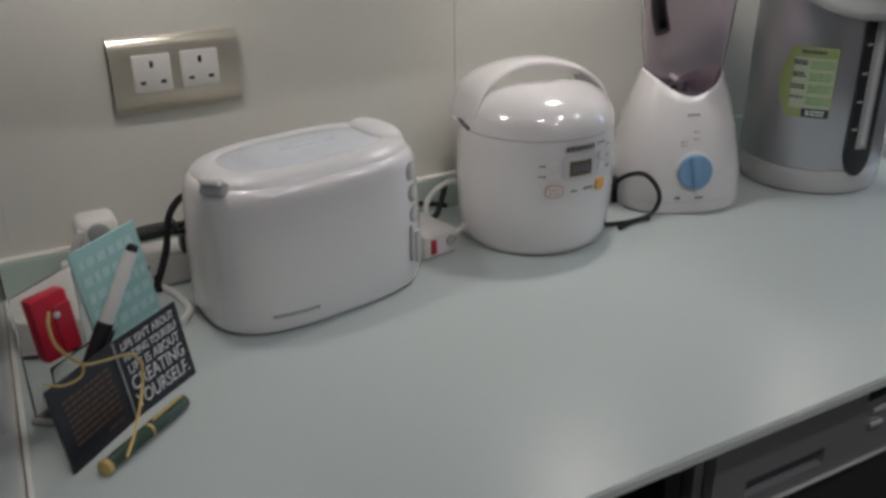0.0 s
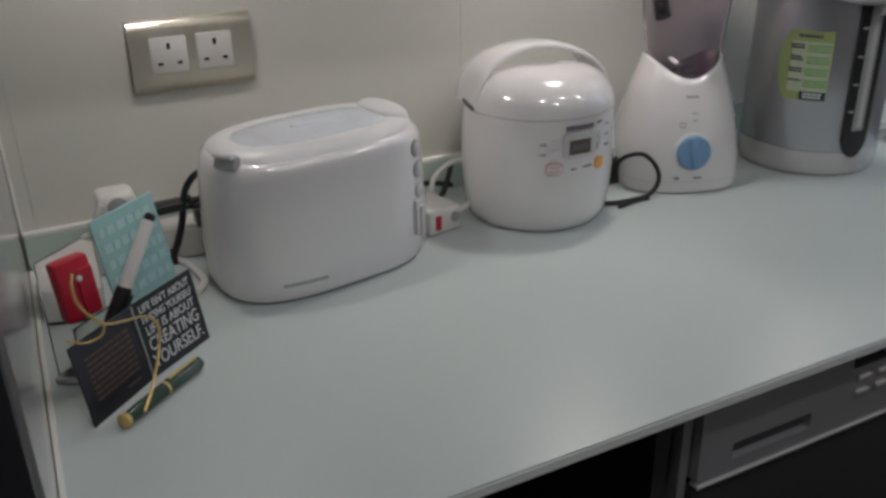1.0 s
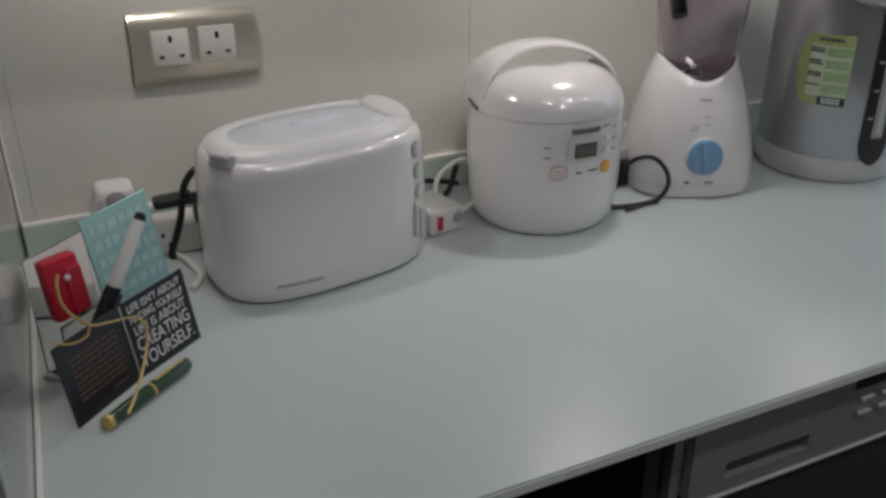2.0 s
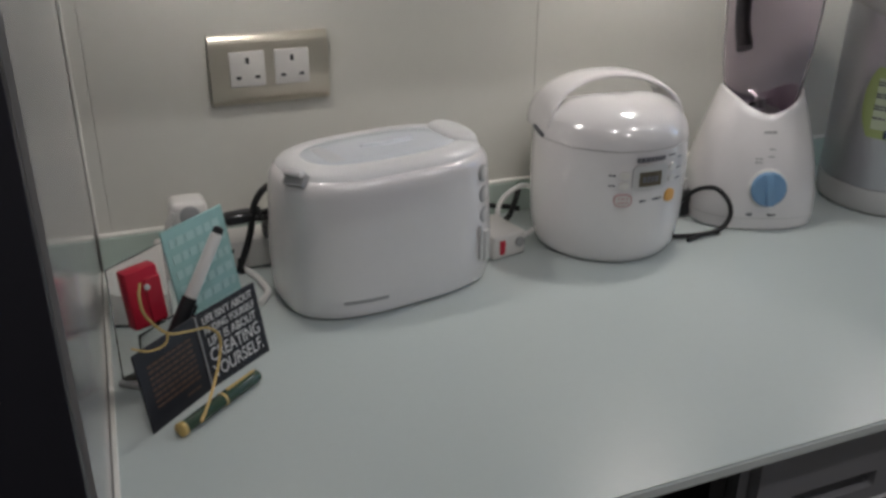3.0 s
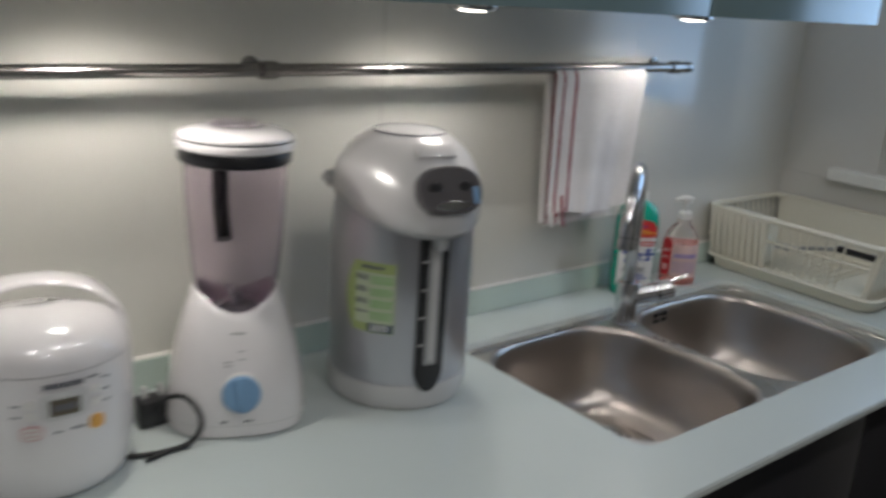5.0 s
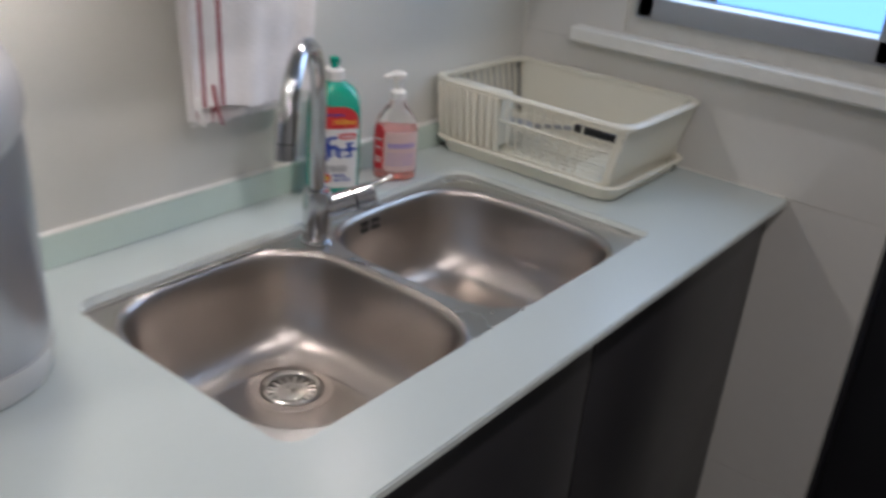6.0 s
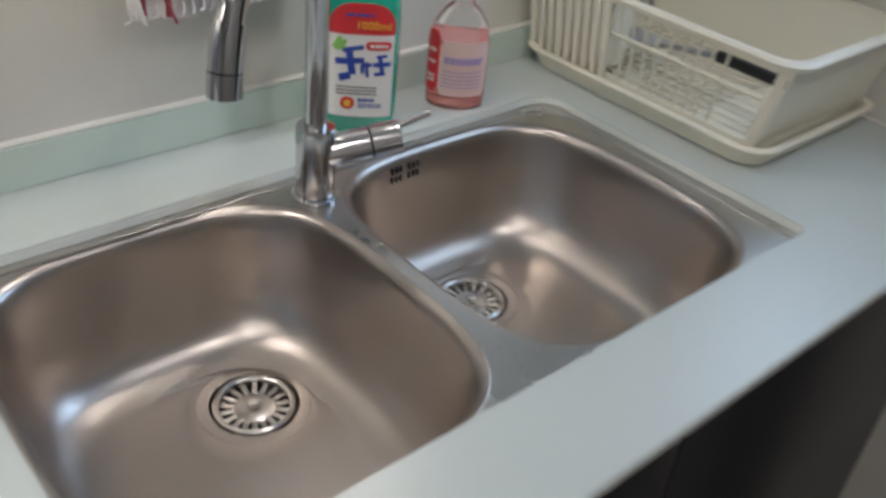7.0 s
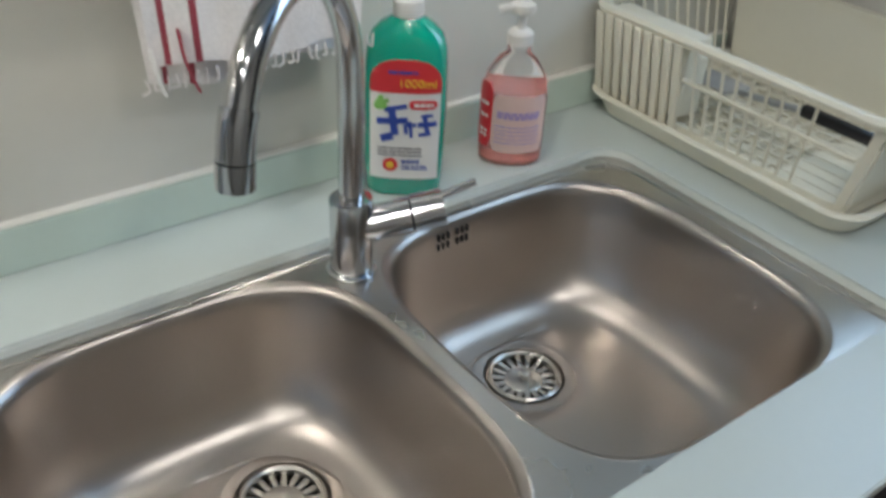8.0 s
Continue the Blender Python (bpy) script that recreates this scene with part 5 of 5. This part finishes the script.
# ---- cables and power strip ----
def power_strip():
    p = thing("power_strip", 0.165, -0.045, TOP, 0, "white power strip lying behind the toaster", "power strip")
    part("body", box(-0.1, 0.16, -0.022, 0.028, 0.002, 0.042, 0.005), PLASTIC_MATT, p)
    for k in range(4):
        for dx, dz in ((0, 0.008), (-0.007, -0.006), (0.007, -0.006)):
            part("slot", box(-0.07 + k * 0.06 + dx - 0.002, -0.07 + k * 0.06 + dx + 0.002, -0.0226, -0.02, 0.022 + dz - 0.003, 0.022 + dz + 0.003), BLACK, p)
    a = thing("plug_adapter", 0.492, -0.118, TOP, 12, "white plug adapter with a red switch beside the toaster", "adapter")
    part("body", box(-0.027, 0.025, -0.036, 0.034, 0.001, 0.034, 0.004, 3), PLASTIC_MATT, a)
    part("switch", box(-0.018, -0.010, -0.0385, -0.035, 0.008, 0.027, 0.001), RED, a, "red rocker switch")
    part("socket_hole", moved(lathe([(0.007, 0.0), (0.007, 0.003), (0.005, 0.0035)], 18), pose(0.014, -0.0358, 0.02, 90, 0, 0)), PLASTIC_GREY, a)
    part("pin", moved(lathe([(0.0035, 0.0), (0.0035, 0.008)], 10), pose(0.0245, -0.02, 0.008, 0, 90, 0)), BLACK, a)
    w = thing("white_plug", 0.107, -0.054, TOP + 0.043, 0, "white plug standing in the power strip", "plug")
    part("body", box(-0.021, 0.024, -0.018, 0.022, 0.0, 0.06, 0.009, 3), PLASTIC_MATT, w)
    part("face", moved(lathe([(0.012, 0.0), (0.012, 0.003), (0.009, 0.004)], 22), pose(0.002, -0.0175, 0.044, 90, 0, 0)), PLASTIC_GREY, w, "grey round socket face")
    part("rib", tube([(-0.022, -0.01, 0.0), (-0.025, -0.014, 0.03), (-0.016, -0.016, 0.05)], 0.004, 8, steps=4), PLASTIC_MATT, w)
    k = thing("black_plug", 0.18, -0.062, TOP + 0.043, 0, "black moulded plug on the power strip with its cable", "plug")
    part("body", moved(box(-0.03, 0.006, -0.014, 0.008, 0.024, 0.038, 0.005, 3), pose(0, 0, 0, 0, -2, 0)), BLACK, k)
    part("tie", tube([(0.012, -0.012, 0.026), (0.012, -0.015, 0.034), (0.012, -0.004, 0.04)], 0.0022, 8, steps=3), BLACK, k, "black cable tie")
    part("cable", tube([(0.0, -0.006, 0.034), (0.02, -0.01, 0.036), (0.045, -0.008, 0.037), (0.075, 0.01, 0.036)], 0.0038, 10, steps=4), CABLE, k)
    part("cable", tube([(0.0, -0.008, 0.028), (0.018, -0.012, 0.029), (0.045, -0.012, 0.027), (0.075, 0.006, 0.03)], 0.0036, 10, steps=4), CABLE, k)
    part("shank", box(0.015, 0.035, -0.018, 0.006, 0.0, 0.022, 0.004), BLACK, k)
    part("cable", tube([(0.03, -0.01, 0.028), (0.045, -0.014, 0.015), (0.05, -0.016, -0.015), (0.052, -0.014, -0.038)], 0.0055, 10, steps=5), CABLE, k)
    c = thing("toaster_cable", 0.175, -0.07, TOP, 0, "black toaster cable looping up behind the toaster", "cable")
    part("cord", tube([(0.07, 0.03, 0.1), (0.048, 0.0, 0.113), (0.028, 0.0, 0.11), (0.012, 0.0, 0.09), (0.004, -0.002, 0.055), (-0.005, -0.004, 0.03), (-0.014, -0.004, 0.006), (-0.005, -0.002, 0.004)], 0.0042, 10, steps=6), CABLE, c)
    x = thing("black_cable", 0.54, -0.03, TOP, 0, "black cables crossing against the glass upstand", "cable")
    part("cord", tube([(-0.05, -0.004, 0.034), (-0.02, -0.006, 0.027), (0.012, -0.005, 0.02), (0.03, -0.004, 0.014)], 0.0038, 10, steps=5), CABLE, x)
    part("cord", tube([(0.03, -0.002, 0.05), (0.024, -0.008, 0.035), (0.012, -0.014, 0.012), (0.004, -0.016, 0.005)], 0.0042, 10, steps=5), CABLE, x)
    w2 = thing("white_cable", 0.55, -0.06, TOP, 0, "white cable arching out of the plug adapter", "cable")
    part("cord", tube([(-0.04, -0.03, 0.022), (-0.03, -0.012, 0.04), (-0.012, -0.008, 0.056), (0.014, -0.006, 0.062), (0.03, -0.014, 0.046), (0.026, -0.032, 0.022), (-0.002, -0.06, 0.018), (-0.034, -0.085, 0.024)], 0.0036, 10, steps=6), CABLE_W, w2)
    w3 = thing("white_cable", 0.175, -0.12, TOP, 0, "white cable end lying on the worktop beside the toaster", "cable")
    part("cord", tube([(-0.012, 0.062, 0.0045), (0.0, 0.03, 0.0045), (0.006, 0.0, 0.0045), (0.006, -0.026, 0.0045), (-0.008, -0.05, 0.0045)], 0.0042, 10, steps=6), CABLE_W, w3)
    b = thing("blender_plug", 0.79, -0.108, TOP, 0, "black plug and looped cable lying beside the blender", "plug")
    part("body", box(-0.022, 0.02, -0.014, 0.014, 0.001, 0.04, 0.005, 3), BLACK, b)
    for sx in (-0.012, 0.01):
        part("pin", box(sx - 0.003, sx + 0.003, -0.004, 0.004, 0.039, 0.055, 0.0005, 1), SILVER_LITE, b, "brass pin")
    part("cord", tube([(0.0, -0.012, 0.025), (0.004, -0.035, 0.05), (0.016, -0.06, 0.06), (0.028, -0.076, 0.045), (0.028, -0.084, 0.025), (0.012, -0.084, 0.0075), (-0.025, -0.082, 0.0045), (-0.062, -0.07, 0.0045), (-0.07, -0.05, 0.0045)], 0.0032, 10, steps=6), CABLE, b)
    part("cord", tube([(0.012, -0.085, 0.004), (-0.01, -0.083, 0.0042), (-0.045, -0.092, 0.0042)], 0.003, 8, steps=5), CABLE, b)


power_strip()


# ---- cards and small things at the side panel ----
def stationery():
    d = Vector((0.767, 0.642, 0.0))
    back = Vector((-0.642, 0.767, 0.0))
    rz = math.degrees(math.atan2(d.y, d.x))
    lean = -10.0
    k = thing("black_card", 0.027, -0.379, TOP, rz, "open black greeting card with white lettering, leaning back", "card")
    tilt = pose(0, 0, 0, lean, 0, 0)
    left = part("left_page", moved(box(0.0, 0.0835, 0.0, 0.0022, 0.0, 0.08, 0.0006, 1), tilt @ pose(0, 0, 0, 0, 0, 3)), CARD, k)
    right = part("right_page", moved(box(0.0, 0.085, 0.0, 0.0022, 0.0, 0.08, 0.0006, 1), tilt @ pose(0.0842, 0.0044, 0, 0, 0, -3)), CARD, k)
    part("spine", moved(box(-0.0008, 0.0008, -0.0006, 0.002, 0.0, 0.079), tilt @ pose(0.0838, 0.0035, 0)), PLASTIC_GREY, k)
    on_r = tilt @ pose(0.0842, 0.0044, 0, 0, 0, -3) @ pose(0.0425, -0.0005, 0, 90, 0, 0)
    for text, size, y, w in (("LIFE ISN'T ABOUT", 0.0105, 0.071, 0.07), ("FINDING YOURSELF", 0.0105, 0.0595, 0.07), ("LIFE IS ABOUT", 0.0125, 0.0475, 0.068), ("CREATING", 0.0185, 0.033, 0.07), ("YOURSELF.", 0.0185, 0.0155, 0.072)):
        words("lettering", text, size * 1.05, on_r @ pose(0, y, 0), CARD_INK, right, w)
    rnd = random.Random(21)
    on_l = tilt @ pose(0, 0, 0, 0, 0, 3) @ pose(0, -0.0005, 0, 90, 0, 0)
    part("small_print", bars(0.012, 0.072, [0.062 - 0.0058 * j for j in range(8)], 0.0024, on_l, rnd, 0.0014, 0.004, 0.01), CARD_GOLD, left, "brown print as bars")
    part("frame_line", bars(0.05, 0.07, [0.012], 0.002, on_l, rnd), CARD_GOLD, left)
    t = thing("teal_card", 0.079, -0.288, TOP, rz, "teal greeting card with pale lettering, standing", "card")
    tt = pose(0, 0, 0, lean, 0, 0)
    part("card", moved(box(0.0, 0.088, 0.0, 0.003, 0.0, 0.153, 0.0008, 1), tt), TEAL, t)
    part("print", bars(0.006, 0.082, [0.138 - 0.0165 * j for j in range(6)], 0.0085, tt @ pose(0, -0.0005, 0, 90, 0, 0), rnd, 0.003, 0.006, 0.012), TEAL_INK, t, "pale lettering as bars")
    h = thing("acrylic_holder", 0.05, -0.258, TOP, rz, "clear acrylic stationery holder", "holder")
    part("back_panel", box(-0.045, 0.03, 0.012, 0.015, 0.0, 0.125, 0.001), CLEAR, h)
    part("base", box(-0.045, 0.03, -0.02, 0.015, 0.0, 0.003, 0.001), CLEAR, h)
    part("front_panel", box(-0.045, 0.03, -0.02, -0.017, 0.0, 0.062, 0.001), CLEAR, h)
    r = thing("red_sharpener", 0.037, -0.273, TOP + 0.0625, rz - 14, "red plastic sharpener box on the acrylic holder", "sharpener")
    tip = pose(-0.002, -0.007, 0.001, -5, -2, 0)
    part("body", moved(box(-0.0175, 0.0175, -0.010, 0.007, 0.0, 0.061, 0.003, 2), tip), RED, r)
    part("lid", moved(box(0.0, 0.017, -0.0125, -0.0098, 0.003, 0.05, 0.001, 1), tip), RED, r)
    part("screw", moved(lathe([(0.003, 0.0), (0.003, 0.002), (0.002, 0.0025)], 14), tip @ pose(0.001, -0.0125, 0.042, 90, 0, 0)), SILVER_LITE, r, "small steel screw")
    m = thing("marker_pen", 0.051, -0.296, TOP, 0, "white marker pen with a black cap, cap down", "marker")
    ax = Matrix.Translation((0.004, 0.0, 0.042)) @ Vector((0.068, 0.034, 0.112)).to_track_quat("Z", "Y").to_matrix().to_4x4()
    part("barrel", moved(lathe([(0.0062, 0.05), (0.0064, 0.055), (0.0062, 0.118), (0.005, 0.121)], 20), ax), PLASTIC_MATT, m, "white barrel")
    part("cap", moved(lathe([(0.0068, -0.022), (0.008, -0.018), (0.008, 0.045), (0.0072, 0.052)], 20), ax), BLACK, m, "black cap")
    part("clip", moved(box(-0.0022, 0.0022, -0.012, -0.0085, 0.0, 0.046, 0.001), ax), BLACK, m)
    part("end_plug", moved(lathe([(0.0055, 0.1205), (0.0052, 0.126), (0.003, 0.1275)], 18), ax), BLACK, m)
    p = thing("green_pen", 0.05, -0.391, TOP + 0.0072, math.degrees(math.atan2(0.07, 0.087)), "dark green pen with a brass end lying before the card", "pen")
    side = pose(0, 0, 0, 0, 90, 0)
    part("barrel", moved(lathe([(0.0058, 0.004), (0.0066, 0.02), (0.0068, 0.055)], 22), side), PEN_GREEN, p)
    part("cap", moved(lathe([(0.0071, 0.0565), (0.0071, 0.1), (0.006, 0.106), (0.003, 0.108)], 22), side), PEN_GREEN, p)
    part("ring", moved(lathe([(0.0072, 0.0545), (0.0072, 0.057)], 22), side), GOLD, p)
    part("end", moved(lathe([(0.004, -0.003), (0.0072, -0.001), (0.0072, 0.0035), (0.006, 0.0045)], 22), side), GOLD, p, "brass end")
    part("clip", box(0.062, 0.102, -0.0015, 0.0015, 0.0068, 0.0085, 0.0005, 1), GOLD, p)
    g = thing("gold_ribbon", 0.059, -0.338, TOP, rz, "thin gold ribbon tied round the cards", "ribbon")
    part("strand", tube([(-0.014, 0.02, 0.132), (-0.021, 0.016, 0.122), (-0.024, 0.008, 0.106), (-0.014, -0.005, 0.087), (0.007, -0.009, 0.079), (0.032, -0.011, 0.071), (0.045, -0.012, 0.054), (0.034, -0.017, 0.031), (0.0, -0.034, 0.016), (-0.026, -0.046, 0.0105)], 0.0014, 8, steps=6, flat=0.6), GOLD, g)
    part("strand", tube([(-0.014, -0.006, 0.087), (-0.019, -0.006, 0.078), (-0.034, -0.001, 0.077), (-0.049, 0.004, 0.086)], 0.0013, 8, steps=5, flat=0.6), GOLD, g)
    s = thing("pencil_stub", 0.002 + 0.012, -0.292, TOP + 0.0042, -38, "short dark pencil end behind the card", "pencil")
    part("shaft", moved(lathe([(0.0036, -0.012), (0.0038, 0.0), (0.0038, 0.045)], 8), pose(0, 0, 0, 0, 90, 0)), PLASTIC_GREY, s)
    w = thing("white_box", 0.038, -0.112, TOP, 0, "low rounded white plastic box with a dark foot", "box")
    part("foot", loft([(0.0, 0.031, 0.047, 4, 0, 0), (0.004, 0.033, 0.049, 4, 0, 0)], 40), INK, w)
    part("body", loft([(0.0042, 0.034, 0.05, 4, 0, 0), (0.02, 0.0335, 0.0495, 4, 0, 0), (0.03, 0.031, 0.047, 4, 0, 0), (0.033, 0.027, 0.043, 3.6, 0, 0)], 40), PLASTIC_MATT, w)


stationery()
